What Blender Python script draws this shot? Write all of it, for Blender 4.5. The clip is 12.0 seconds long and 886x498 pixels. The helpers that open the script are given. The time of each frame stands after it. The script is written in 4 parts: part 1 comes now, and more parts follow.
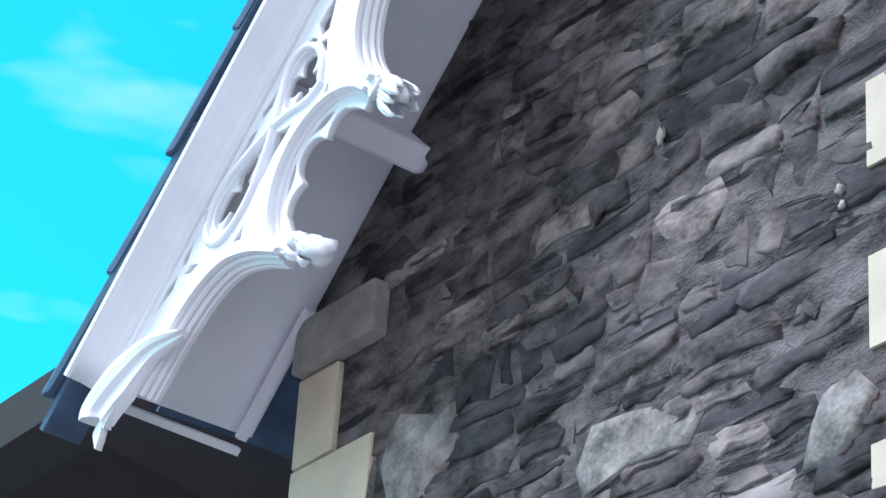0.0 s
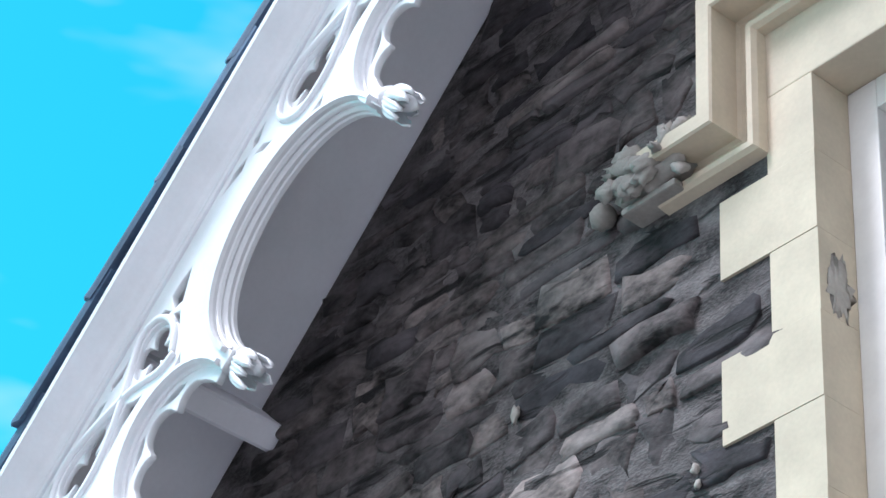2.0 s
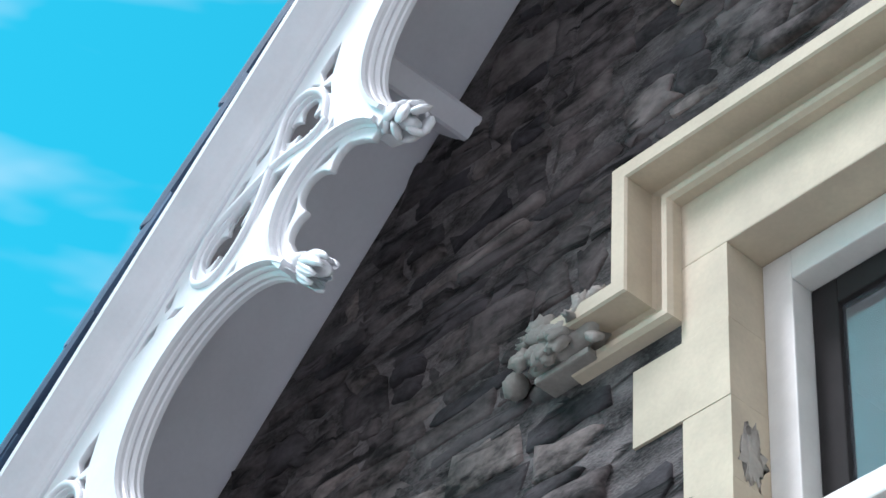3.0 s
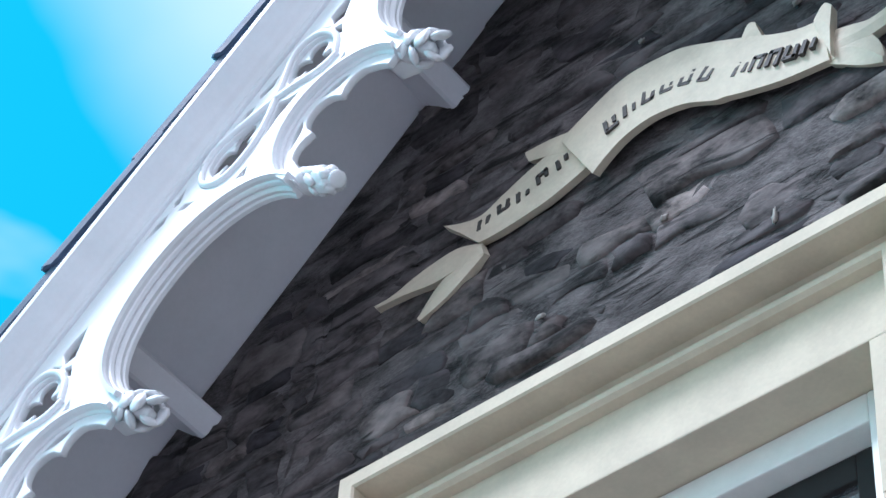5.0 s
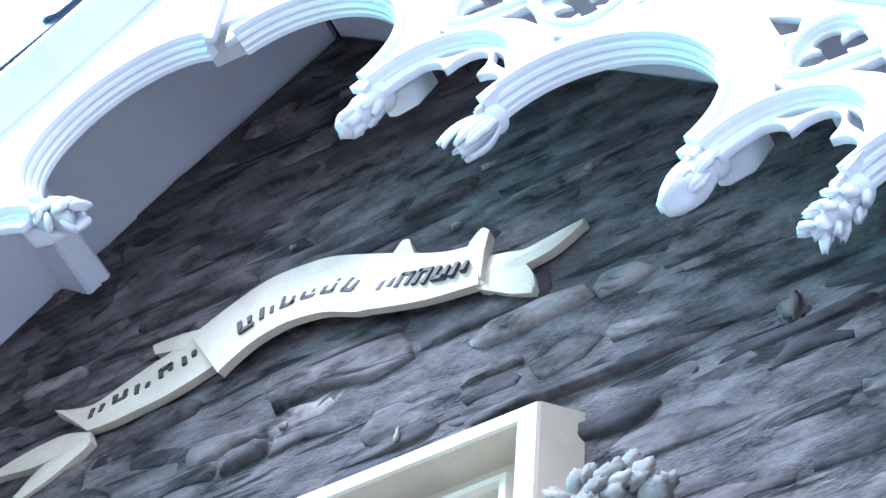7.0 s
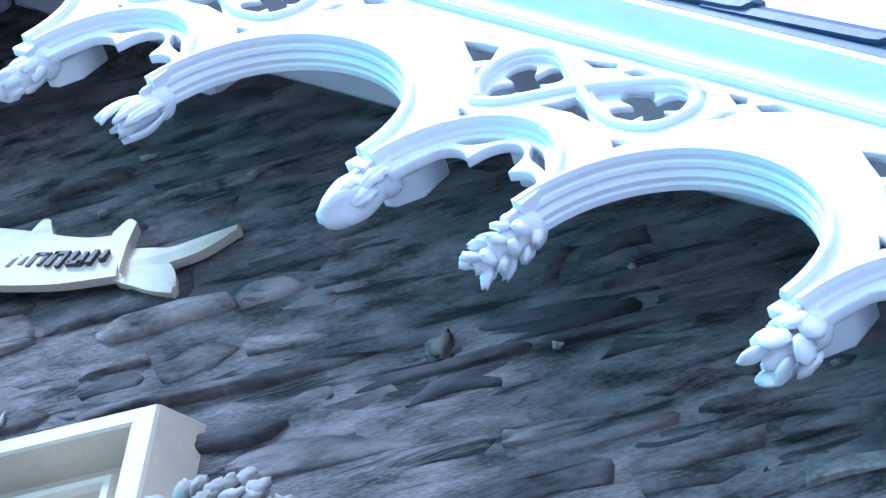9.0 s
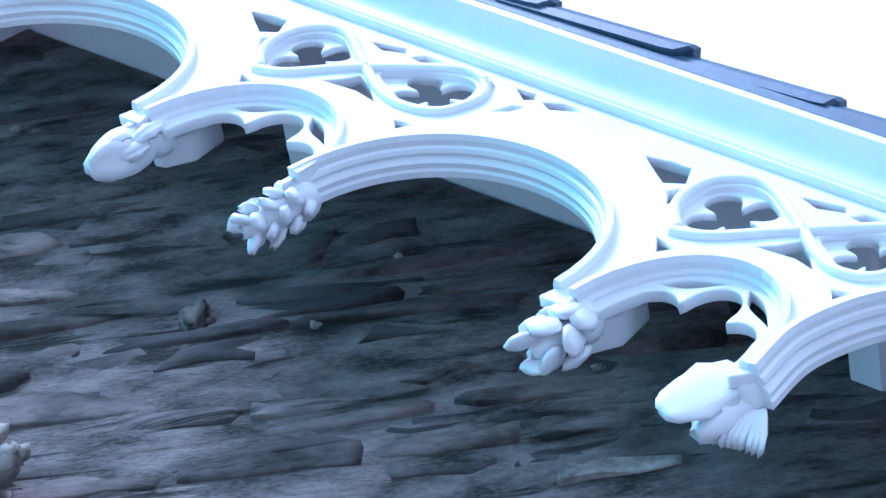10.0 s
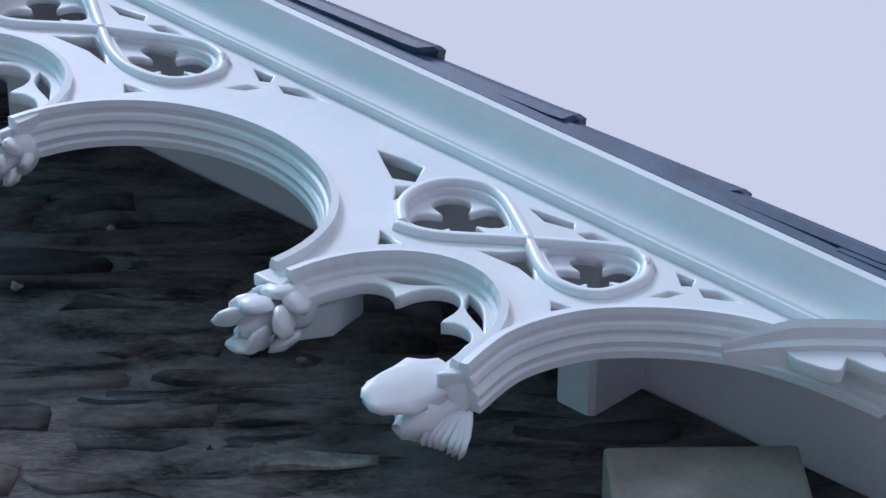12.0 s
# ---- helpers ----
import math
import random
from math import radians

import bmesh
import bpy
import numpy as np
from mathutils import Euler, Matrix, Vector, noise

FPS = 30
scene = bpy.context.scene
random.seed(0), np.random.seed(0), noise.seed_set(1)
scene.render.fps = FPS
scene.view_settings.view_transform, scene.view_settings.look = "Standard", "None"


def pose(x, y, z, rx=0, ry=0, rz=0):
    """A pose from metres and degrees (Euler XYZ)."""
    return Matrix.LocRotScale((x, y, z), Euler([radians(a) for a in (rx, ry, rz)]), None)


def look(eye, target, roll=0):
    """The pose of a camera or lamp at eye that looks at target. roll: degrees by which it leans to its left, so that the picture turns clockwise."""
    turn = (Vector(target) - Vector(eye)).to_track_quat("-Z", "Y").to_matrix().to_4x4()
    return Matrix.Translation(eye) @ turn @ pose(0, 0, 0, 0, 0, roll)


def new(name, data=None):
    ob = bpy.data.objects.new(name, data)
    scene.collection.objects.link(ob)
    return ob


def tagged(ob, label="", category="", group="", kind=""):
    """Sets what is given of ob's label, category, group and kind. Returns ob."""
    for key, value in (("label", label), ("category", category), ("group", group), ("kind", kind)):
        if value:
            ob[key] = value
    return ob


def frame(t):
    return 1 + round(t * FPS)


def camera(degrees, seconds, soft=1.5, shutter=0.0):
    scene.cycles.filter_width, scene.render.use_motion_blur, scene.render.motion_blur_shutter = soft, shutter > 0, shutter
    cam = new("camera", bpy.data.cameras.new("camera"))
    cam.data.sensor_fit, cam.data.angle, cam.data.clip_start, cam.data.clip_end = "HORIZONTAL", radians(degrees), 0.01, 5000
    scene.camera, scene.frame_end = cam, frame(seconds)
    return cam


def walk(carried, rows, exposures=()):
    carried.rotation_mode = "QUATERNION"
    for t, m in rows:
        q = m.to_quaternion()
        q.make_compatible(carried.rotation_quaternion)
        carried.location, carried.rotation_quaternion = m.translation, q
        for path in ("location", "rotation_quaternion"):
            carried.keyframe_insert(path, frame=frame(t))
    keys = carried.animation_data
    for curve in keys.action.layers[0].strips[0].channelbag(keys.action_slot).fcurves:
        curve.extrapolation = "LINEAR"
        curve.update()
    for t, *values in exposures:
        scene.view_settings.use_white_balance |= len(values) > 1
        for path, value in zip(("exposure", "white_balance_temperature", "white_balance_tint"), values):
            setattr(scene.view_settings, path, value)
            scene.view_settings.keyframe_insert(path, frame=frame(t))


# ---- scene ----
cam = camera(18.9, 12.0)
PATH = [
    (0, (0.831, -4.751, 1.5), (-0.574, -3.749, 2.511), 4.5),
    (0.5, (0.834, -4.784, 1.496), (-0.551, -3.786, 2.537), 4.2),
    (1, (0.815, -4.779, 1.499), (-0.529, -3.779, 2.592), 4.0),
    (1.5, (0.775, -4.762, 1.484), (-0.52, -3.762, 2.634), 3.9),
    (2, (0.711, -4.718, 1.45), (-0.525, -3.713, 2.659), 3.8),
    (2.5, (0.635, -4.634, 1.365), (-0.539, -3.648, 2.649), 3.9),
    (3, (0.598, -4.577, 1.343), (-0.521, -3.607, 2.686), 3.9),
    (3.5, (0.598, -4.496, 1.355), (-0.459, -3.536, 2.755), 3.9),
    (5.5, (0.716, -4.419, 1.253), (-0.108, -3.478, 2.814), 5.6),
    (6, (0.651, -4.281, 1.295), (-0.102, -3.348, 2.896), 5.5),
    (6.5, (0.623, -4.106, 1.387), (-0.066, -3.191, 3.027), 5.9),
    (7, (0.567, -3.876, 1.511), (-0.043, -2.96, 3.18), 6.0),
    (7.5, (0.525, -3.717, 1.597), (-0.01, -2.789, 3.285), 5.9),
    (9.5, (0.365, -3.439, 1.851), (0.093, -2.446, 3.565), 2.2),
    (10, (0.279, -3.313, 1.83), (0.125, -2.329, 3.565), 0.2),
    (10.5, (0.254, -3.219, 1.856), (0.188, -2.243, 3.6), -1.4),
    (11, (0.223, -3.159, 1.868), (0.239, -2.189, 3.617), -3.1),
    (11.5, (0.211, -3.126, 1.882), (0.271, -2.161, 3.632), -4.2),
    (12, (0.232, -3.111, 1.892), (0.302, -2.147, 3.643), -4.3),
]
walk(cam, [(t, look(eye, target, roll)) for t, eye, target, roll in PATH],
     exposures=[(0.0, -0.05, 5400, 12), (3.0, -0.32, 5700, 8), (3.7, -0.38, 5700, 7), (5.5, -0.14, 5150, 10), (6.5, 0.22, 5100, 10), (7.3, 0.68, 4650, 10), (9.5, 0.12, 4350, 10), (10.3, -0.18, 4500, 12), (11.2, -0.97, 5000, 14), (12.0, -1.18, 5200, 16)])

# ---------------------------------------------------------------- light
SUN_ELEV, SUN_TURN = radians(54.6), radians(210.6)
world = bpy.data.worlds.new("sky")
scene.world = world
world.use_nodes = True
wn, wl = world.node_tree.nodes, world.node_tree.links
sky = wn.new("ShaderNodeTexSky")
sky.sky_type, sky.sun_disc = "NISHITA", False
sky.sun_elevation, sky.sun_rotation = SUN_ELEV, SUN_TURN
sky.air_density, sky.dust_density, sky.ozone_density = 1.0, 0.6, 1.5
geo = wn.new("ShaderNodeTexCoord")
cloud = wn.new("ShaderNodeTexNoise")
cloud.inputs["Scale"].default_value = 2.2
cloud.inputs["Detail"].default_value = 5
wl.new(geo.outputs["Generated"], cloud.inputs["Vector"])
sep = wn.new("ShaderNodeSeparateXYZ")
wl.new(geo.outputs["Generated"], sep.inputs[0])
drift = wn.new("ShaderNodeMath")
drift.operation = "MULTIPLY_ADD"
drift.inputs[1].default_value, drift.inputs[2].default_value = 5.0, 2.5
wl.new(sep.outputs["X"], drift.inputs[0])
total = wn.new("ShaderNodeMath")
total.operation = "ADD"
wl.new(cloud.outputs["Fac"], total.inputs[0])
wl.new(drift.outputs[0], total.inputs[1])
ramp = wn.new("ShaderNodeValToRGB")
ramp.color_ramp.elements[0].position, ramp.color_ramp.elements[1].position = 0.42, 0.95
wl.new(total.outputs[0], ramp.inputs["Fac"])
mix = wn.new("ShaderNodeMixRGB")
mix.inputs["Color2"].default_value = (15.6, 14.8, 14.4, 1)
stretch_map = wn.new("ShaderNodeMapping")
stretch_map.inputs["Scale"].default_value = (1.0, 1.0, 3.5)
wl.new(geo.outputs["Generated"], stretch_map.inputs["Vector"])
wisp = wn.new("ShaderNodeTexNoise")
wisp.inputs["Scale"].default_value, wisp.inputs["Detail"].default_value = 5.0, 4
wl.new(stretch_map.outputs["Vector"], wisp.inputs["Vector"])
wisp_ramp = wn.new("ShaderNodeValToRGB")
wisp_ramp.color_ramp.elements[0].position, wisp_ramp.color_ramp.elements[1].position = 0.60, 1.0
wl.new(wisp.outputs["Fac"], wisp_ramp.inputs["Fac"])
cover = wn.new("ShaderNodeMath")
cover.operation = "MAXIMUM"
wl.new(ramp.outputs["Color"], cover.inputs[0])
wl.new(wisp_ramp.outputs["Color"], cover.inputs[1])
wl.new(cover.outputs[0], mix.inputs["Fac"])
tint = wn.new("ShaderNodeMixRGB")
tint.blend_type = "MULTIPLY"
tint.inputs["Fac"].default_value = 1
tint.inputs["Color2"].default_value = (0.72, 4.25, 3.2, 1)
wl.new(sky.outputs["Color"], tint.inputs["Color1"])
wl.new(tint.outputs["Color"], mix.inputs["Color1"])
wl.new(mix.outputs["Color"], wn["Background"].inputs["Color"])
wn["Background"].inputs["Strength"].default_value = 0.095

sun_data = bpy.data.lights.new("sun", "SUN")
sun_data.energy, sun_data.angle, sun_data.color = 4.8, radians(16), (1.0, 0.90, 0.88)
sun = new("sun", sun_data)
sun.matrix_world = look((-8.5, -11, 23), (-2, 0, 5))


# ---------------------------------------------------------------- materials
def material(name, base, rough=0.6, metal=0.0, dark=0.75, light=1.15, scale=9.0, fine=70.0, bump=0.3, depth=0.01, vary=0.0, stain=None, stain_amount=0.4, stretch=1.0, cracks=0.0, spread=(0.45, 0.9)):
    """A weathered surface: two scales of mottling, optional stains, grain relief, and variation from piece to piece."""
    m = bpy.data.materials.new(name)
    m.use_nodes = True
    n, l = m.node_tree.nodes, m.node_tree.links
    b = n["Principled BSDF"]
    b.inputs["Roughness"].default_value, b.inputs["Metallic"].default_value = rough, metal
    tc = n.new("ShaderNodeNewGeometry")
    big, small = n.new("ShaderNodeTexNoise"), n.new("ShaderNodeTexNoise")
    grain = n.new("ShaderNodeMapping")
    grain.inputs["Scale"].default_value = (1, 1, stretch)
    grain.inputs["Rotation"].default_value = (0, radians(4), 0)
    l.new(tc.outputs["Position"], grain.inputs["Vector"])
    for tex, s in ((big, scale), (small, fine)):
        tex.inputs["Scale"].default_value, tex.inputs["Detail"].default_value = s, 6
        l.new(grain.outputs["Vector"], tex.inputs["Vector"])
    add = n.new("ShaderNodeMath")
    add.operation = "MULTIPLY_ADD"
    add.inputs[1].default_value = 0.35
    l.new(small.outputs["Fac"], add.inputs[0])
    l.new(big.outputs["Fac"], add.inputs[2])
    r = n.new("ShaderNodeValToRGB")
    r.color_ramp.elements[0].position, r.color_ramp.elements[1].position = spread
    r.color_ramp.elements[0].color = (*[c * dark for c in base], 1)
    r.color_ramp.elements[1].color = (*[min(1, c * light) for c in base], 1)
    l.new(add.outputs[0], r.inputs["Fac"])
    colour = r.outputs["Color"]
    if stain:
        patch = n.new("ShaderNodeTexNoise")
        patch.inputs["Scale"].default_value, patch.inputs["Detail"].default_value = scale * 0.35, 8
        l.new(grain.outputs["Vector"], patch.inputs["Vector"])
        pr = n.new("ShaderNodeValToRGB")
        pr.color_ramp.elements[0].position, pr.color_ramp.elements[1].position = 0.5, 0.72
        l.new(patch.outputs["Fac"], pr.inputs["Fac"])
        k = n.new("ShaderNodeMath")
        k.operation = "MULTIPLY"
        k.inputs[1].default_value = stain_amount
        l.new(pr.outputs["Color"], k.inputs[0])
        mx = n.new("ShaderNodeMixRGB")
        mx.inputs["Color2"].default_value = (*stain, 1)
        l.new(k.outputs[0], mx.inputs["Fac"])
        l.new(colour, mx.inputs["Color1"])
        colour = mx.outputs["Color"]
    if vary:
        info, isl = n.new("ShaderNodeObjectInfo"), n.new("ShaderNodeNewGeometry")
        s1 = n.new("ShaderNodeMath")
        s1.operation = "ADD"
        l.new(info.outputs["Random"], s1.inputs[0])
        l.new(isl.outputs["Random Per Island"], s1.inputs[1])
        fr = n.new("ShaderNodeMath")
        fr.operation = "FRACT"
        l.new(s1.outputs[0], fr.inputs[0])
        tone = n.new("ShaderNodeValToRGB")
        e = tone.color_ramp.elements
        e[0].position, e[1].position = 0.0, 1.0
        e[0].color, e[1].color = (1 - vary, 1 - vary, 1 - vary * 0.9, 1), (1 + vary * 2.6, 1 + vary * 2.45, 1 + vary * 2.2, 1)
        mid = e.new(0.45)
        mid.color = (1.0, 0.97, 0.97, 1)
        mid2 = e.new(0.86)
        mid2.color = (1 + vary * 0.5, 1 + vary * 0.42, 1 + vary * 0.35, 1)
        l.new(fr.outputs[0], tone.inputs["Fac"])
        mul = n.new("ShaderNodeMixRGB")
        mul.blend_type = "MULTIPLY"
        mul.inputs["Fac"].default_value = 1
        l.new(colour, mul.inputs["Color1"])
        l.new(tone.outputs["Color"], mul.inputs["Color2"])
        colour = mul.outputs["Color"]
    height = add.outputs[0]
    if cracks:
        long = n.new("ShaderNodeMapping")
        long.inputs["Scale"].default_value = (2.6, 2.6, 13.0)
        long.inputs["Rotation"].default_value = (0, radians(-5), 0)
        l.new(tc.outputs["Position"], long.inputs["Vector"])
        slit = n.new("ShaderNodeTexNoise")
        slit.inputs["Scale"].default_value, slit.inputs["Detail"].default_value, slit.inputs["Distortion"].default_value = 1.0, 5, 0.5
        l.new(long.outputs["Vector"], slit.inputs["Vector"])
        sr = n.new("ShaderNodeValToRGB")
        sr.color_ramp.elements[0].position, sr.color_ramp.elements[1].position = 0.34, 0.42
        sr.color_ramp.elements[0].color, sr.color_ramp.elements[1].color = (1 - cracks, 1 - cracks, 1 - cracks, 1), (1, 1, 1, 1)
        l.new(slit.outputs["Fac"], sr.inputs["Fac"])
        cm = n.new("ShaderNodeMixRGB")
        cm.blend_type = "MULTIPLY"
        cm.inputs["Fac"].default_value = 1
        l.new(colour, cm.inputs["Color1"])
        l.new(sr.outputs["Color"], cm.inputs["Color2"])
        colour = cm.outputs["Color"]
        hm = n.new("ShaderNodeMath")
        hm.operation = "MULTIPLY_ADD"
        hm.inputs[1].default_value = 0.8
        l.new(sr.outputs["Color"], hm.inputs[0])
        l.new(add.outputs[0], hm.inputs[2])
        height = hm.outputs[0]
    l.new(colour, b.inputs["Base Color"])
    bp = n.new("ShaderNodeBump")
    bp.inputs["Strength"].default_value, bp.inputs["Distance"].default_value = bump, depth
    l.new(height, bp.inputs["Height"])
    l.new(bp.outputs["Normal"], b.inputs["Normal"])
    return m


PAINT = material("white_gloss_paint", (0.80, 0.81, 0.84), 0.38, dark=0.93, light=1.04, scale=5, fine=60, bump=0.08, depth=0.004, stain=(0.55, 0.54, 0.52), stain_amount=0.18)
SOFFIT = material("white_soffit_paint", (0.82, 0.81, 0.86), 0.5, dark=0.94, light=1.04, scale=4, fine=50, bump=0.06, depth=0.004)
RUBBLE = material("rubble_stone", (0.050, 0.043, 0.043), 0.92, dark=0.10, light=2.6, scale=6, fine=34, bump=0.4, depth=0.022, vary=0.65, stain=(0.22, 0.20, 0.205), stain_amount=0.55, stretch=1.7, cracks=0.92, spread=(0.50, 0.88))
MORTAR = material("lime_mortar", (0.076, 0.067, 0.067), 0.95, dark=0.10, light=2.5, scale=5, fine=60, bump=0.7, depth=0.025, stain=(0.04, 0.035, 0.035), stain_amount=0.7, stretch=2.0, cracks=0.9, spread=(0.50, 0.88))
CREAM = material("cream_limewashed_stone", (0.57, 0.49, 0.37), 0.75, dark=0.85, light=1.08, scale=5, fine=60, bump=0.2, depth=0.006, stain=(0.36, 0.31, 0.25), stain_amount=0.45)
RIBBON = material("cream_carved_stone", (0.63, 0.555, 0.43), 0.75, dark=0.82, light=1.08, scale=7, fine=60, bump=0.3, depth=0.008, stain=(0.42, 0.35, 0.27), stain_amount=0.45)
PALE = material("pale_sandstone", (0.29, 0.27, 0.245), 0.85, dark=0.7, light=1.2, scale=8, fine=60, bump=0.5, depth=0.012, stain=(0.25, 0.23, 0.2), stain_amount=0.35)
BARE = material("bare_grey_stone", (0.40, 0.37, 0.33), 0.9, dark=0.8, light=1.15, scale=12, fine=70, bump=0.4, depth=0.006)
WEATHERED = material("weathered_pale_stone", (0.24, 0.22, 0.205), 0.92, dark=0.35, light=1.45, scale=9, fine=55, bump=0.8, depth=0.02, stain=(0.09, 0.08, 0.078), stain_amount=0.75, spread=(0.48, 0.82))
SLATE = material("blue_slate", (0.05, 0.085, 0.15), 0.5, dark=0.7, light=1.4, scale=7, fine=50, bump=0.3, depth=0.006, vary=0.25)
BLACK = material("black_letters_and_hole", (0.05, 0.045, 0.04), 0.7, dark=0.8, light=1.2)
TIMBER = material("white_window_paint", (0.78, 0.77, 0.74), 0.4, dark=0.93, light=1.03, bump=0.06, depth=0.003)
# dark sash paint; on the side eaves this near-black stands for shade
BROWN = material("brown_paint_and_shade", (0.016, 0.014, 0.014), 0.9, dark=0.8, light=1.2, bump=0.1, depth=0.004)
GROUND = material("gravel_ground", (0.27, 0.26, 0.26), 0.95, dark=0.6, light=1.3, scale=2, fine=30, bump=0.5, depth=0.02)
ROOM = material("pale_room_plaster", (0.72, 0.72, 0.72), 0.9, dark=0.92, light=1.05)

GLASS = bpy.data.materials.new("window_glass")
GLASS.use_nodes = True
gb = GLASS.node_tree.nodes["Principled BSDF"]
gb.inputs["Base Color"].default_value = (0.80, 0.86, 0.92, 1)
gb.inputs["Roughness"].default_value = 0.03
gb.inputs["Transmission Weight"].default_value = 0.95
gb.inputs["Specular IOR Level"].default_value = 0.8


# ---------------------------------------------------------------- mesh tools
def link(name, bm, mat, parent=None, label="", smooth=False):
    bmesh.ops.recalc_face_normals(bm, faces=bm.faces)
    me = bpy.data.meshes.new(name)
    bm.to_mesh(me)
    bm.free()
    me.materials.append(mat)
    if smooth:
        me.polygons.foreach_set("use_smooth", [True] * len(me.polygons))
    ob = new(name, me)
    if parent:
        ob.parent = parent
    if label:
        ob["label"] = label
    return ob


def part(name, bm, mat, parent, label="", smooth=False):
    return link(name, bm, mat, parent, label, smooth)


def thing(name, label, category, group="", kind=""):
    return tagged(new(name), label, category, group, kind)


def box(bm, lo, hi, bevel=0.0, jitter=0.0):
    vs = [bm.verts.new((x, y, z)) for x in (lo[0], hi[0]) for y in (lo[1], hi[1]) for z in (lo[2], hi[2])]
    if jitter:
        for v in vs:
            v.co += Vector((random.uniform(-1, 1), random.uniform(-1, 1), random.uniform(-1, 1))) * jitter
    made = [bm.faces.new([vs[i] for i in f]) for f in ((0, 1, 3, 2), (4, 6, 7, 5), (0, 4, 5, 1), (2, 3, 7, 6), (0, 2, 6, 4), (1, 5, 7, 3))]
    if bevel:
        bmesh.ops.recalc_face_normals(bm, faces=made)
        edges = list({e for f in made for e in f.edges})
        bmesh.ops.bevel(bm, geom=edges, offset=bevel, segments=2, affect="EDGES", profile=0.6)
    return bm


def sweep(bm, rings, closed_ring=True, caps=True):
    """Joins rings of equal length into a tube."""
    rows = [[bm.verts.new(p) for p in ring] for ring in rings]
    n = len(rows[0])
    for a, b in zip(rows, rows[1:]):
        for i in range(n if closed_ring else n - 1):
            j = (i + 1) % n
            bm.faces.new((a[i], a[j], b[j], b[i]))
    if caps and closed_ring:
        bm.faces.new(rows[0][::-1])
        bm.faces.new(rows[-1])
    return bm


def flat_solid(outer, holes, place, thick, bevel=0.004):
    """A cut-out board: loops in two coordinates, filled, given thickness and a small bevel, and laid into the world by place(u, w, d)."""
    cu = bpy.data.curves.new("cut", "CURVE")
    cu.dimensions, cu.fill_mode, cu.extrude, cu.bevel_depth, cu.bevel_resolution = "2D", "BOTH", max(thick / 2 - bevel, 0.001), bevel, 1
    cu.offset = -bevel
    for loop in (outer, *holes):
        sp = cu.splines.new("POLY")
        sp.points.add(len(loop) - 1)
        for p, (u, w) in zip(sp.points, loop):
            p.co = (u, w, 0, 1)
        sp.use_cyclic_u = True
    ob = bpy.data.objects.new("cut", cu)
    scene.collection.objects.link(ob)
    dg = bpy.context.evaluated_depsgraph_get()
    me = bpy.data.meshes.new_from_object(ob.evaluated_get(dg))
    bm = bmesh.new()
    bm.from_mesh(me)
    bpy.data.objects.remove(ob)
    bpy.data.curves.remove(cu)
    bpy.data.meshes.remove(me)
    for v in bm.verts:
        v.co = place(v.co.x, v.co.y, v.co.z)
    return bm


# ---------------------------------------------------------------- the gable's own measure
MID, SLOPE, RISE = -2.583, radians(45.84), 7.15
CS, SN = math.cos(SLOPE), math.sin(SLOPE)


def barge(side, u, w, d):
    """A place on the gable's verge: u metres down the slope, w outwards from the fascia's foot, d towards the viewer."""
    x = MID + side * (u * CS + (RISE + w) * SN)
    y = -0.48 - 0.05 * (0.3 - x) if side > 0 else -0.662 - 0.0085 * (MID - x)
    return Vector((x, y - d, -u * SN + (RISE + w) * CS))


def on_slope(side, u, w, y):
    return Vector((MID + side * (u * CS + (RISE + w) * SN), y, -u * SN + (RISE + w) * CS))


APEX = -RISE * math.tan(SLOPE)


def apex_u(w):
    return -(RISE + w) * math.tan(SLOPE)


# ---------------------------------------------------------------- setting
bm = bmesh.new()
bmesh.ops.create_grid(bm, x_segments=40, y_segments=40, size=900)
for v in bm.verts:
    v.co.z = 0.0
tagged(link("ground", bm, GROUND), "grey gravel forecourt below the gable", "ground", kind="structure")

WALL_L, WALL_R = -6.62, 1.46
bm = bmesh.new()


def wall_top(x):
    """The height at which the soffit meets the wall."""
    return (RISE + (0.12 if x > MID else 0.18)) / CS - abs(x - MID) * SN / CS


WIN = (-3.37, -1.79, 4.88, 6.89)
# the mortar core of the wall, in pieces round the window
pieces = [[(WALL_L, 0), (WIN[0], 0), (WIN[0], wall_top(WIN[0])), (WALL_L, wall_top(WALL_L))],
          [(WIN[0], 0), (WIN[1], 0), (WIN[1], WIN[2]), (WIN[0], WIN[2])],
          [(WIN[0], WIN[3]), (WIN[1], WIN[3]), (WIN[1], wall_top(WIN[1])), (MID, wall_top(MID + 0.001)), (WIN[0], wall_top(WIN[0]))],
          [(WIN[1], 0), (WALL_R, 0), (WALL_R, wall_top(WALL_R)), (WIN[1], wall_top(WIN[1]))]]
for k, poly in enumerate(pieces):
    front = [bm.verts.new((x, -0.003 if k == 0 else -0.0095, z)) for x, z in poly]
    back = [bm.verts.new((x, 0.5, z)) for x, z in poly]
    bm.faces.new(front)
    bm.faces.new(back[::-1])
    for i in range(len(poly)):
        j = (i + 1) % len(poly)
        bm.faces.new((front[i], back[i], back[j], front[j]))
gable_wall = tagged(link("wall_south", bm, MORTAR), "gable wall of dark grey rubble stone in lime mortar", "wall", kind="structure")


# ---------------------------------------------------------------- barge boards
FOOT = -0.66          # springing of the arches
CROWN = -0.275         # crown of the big arches' opening


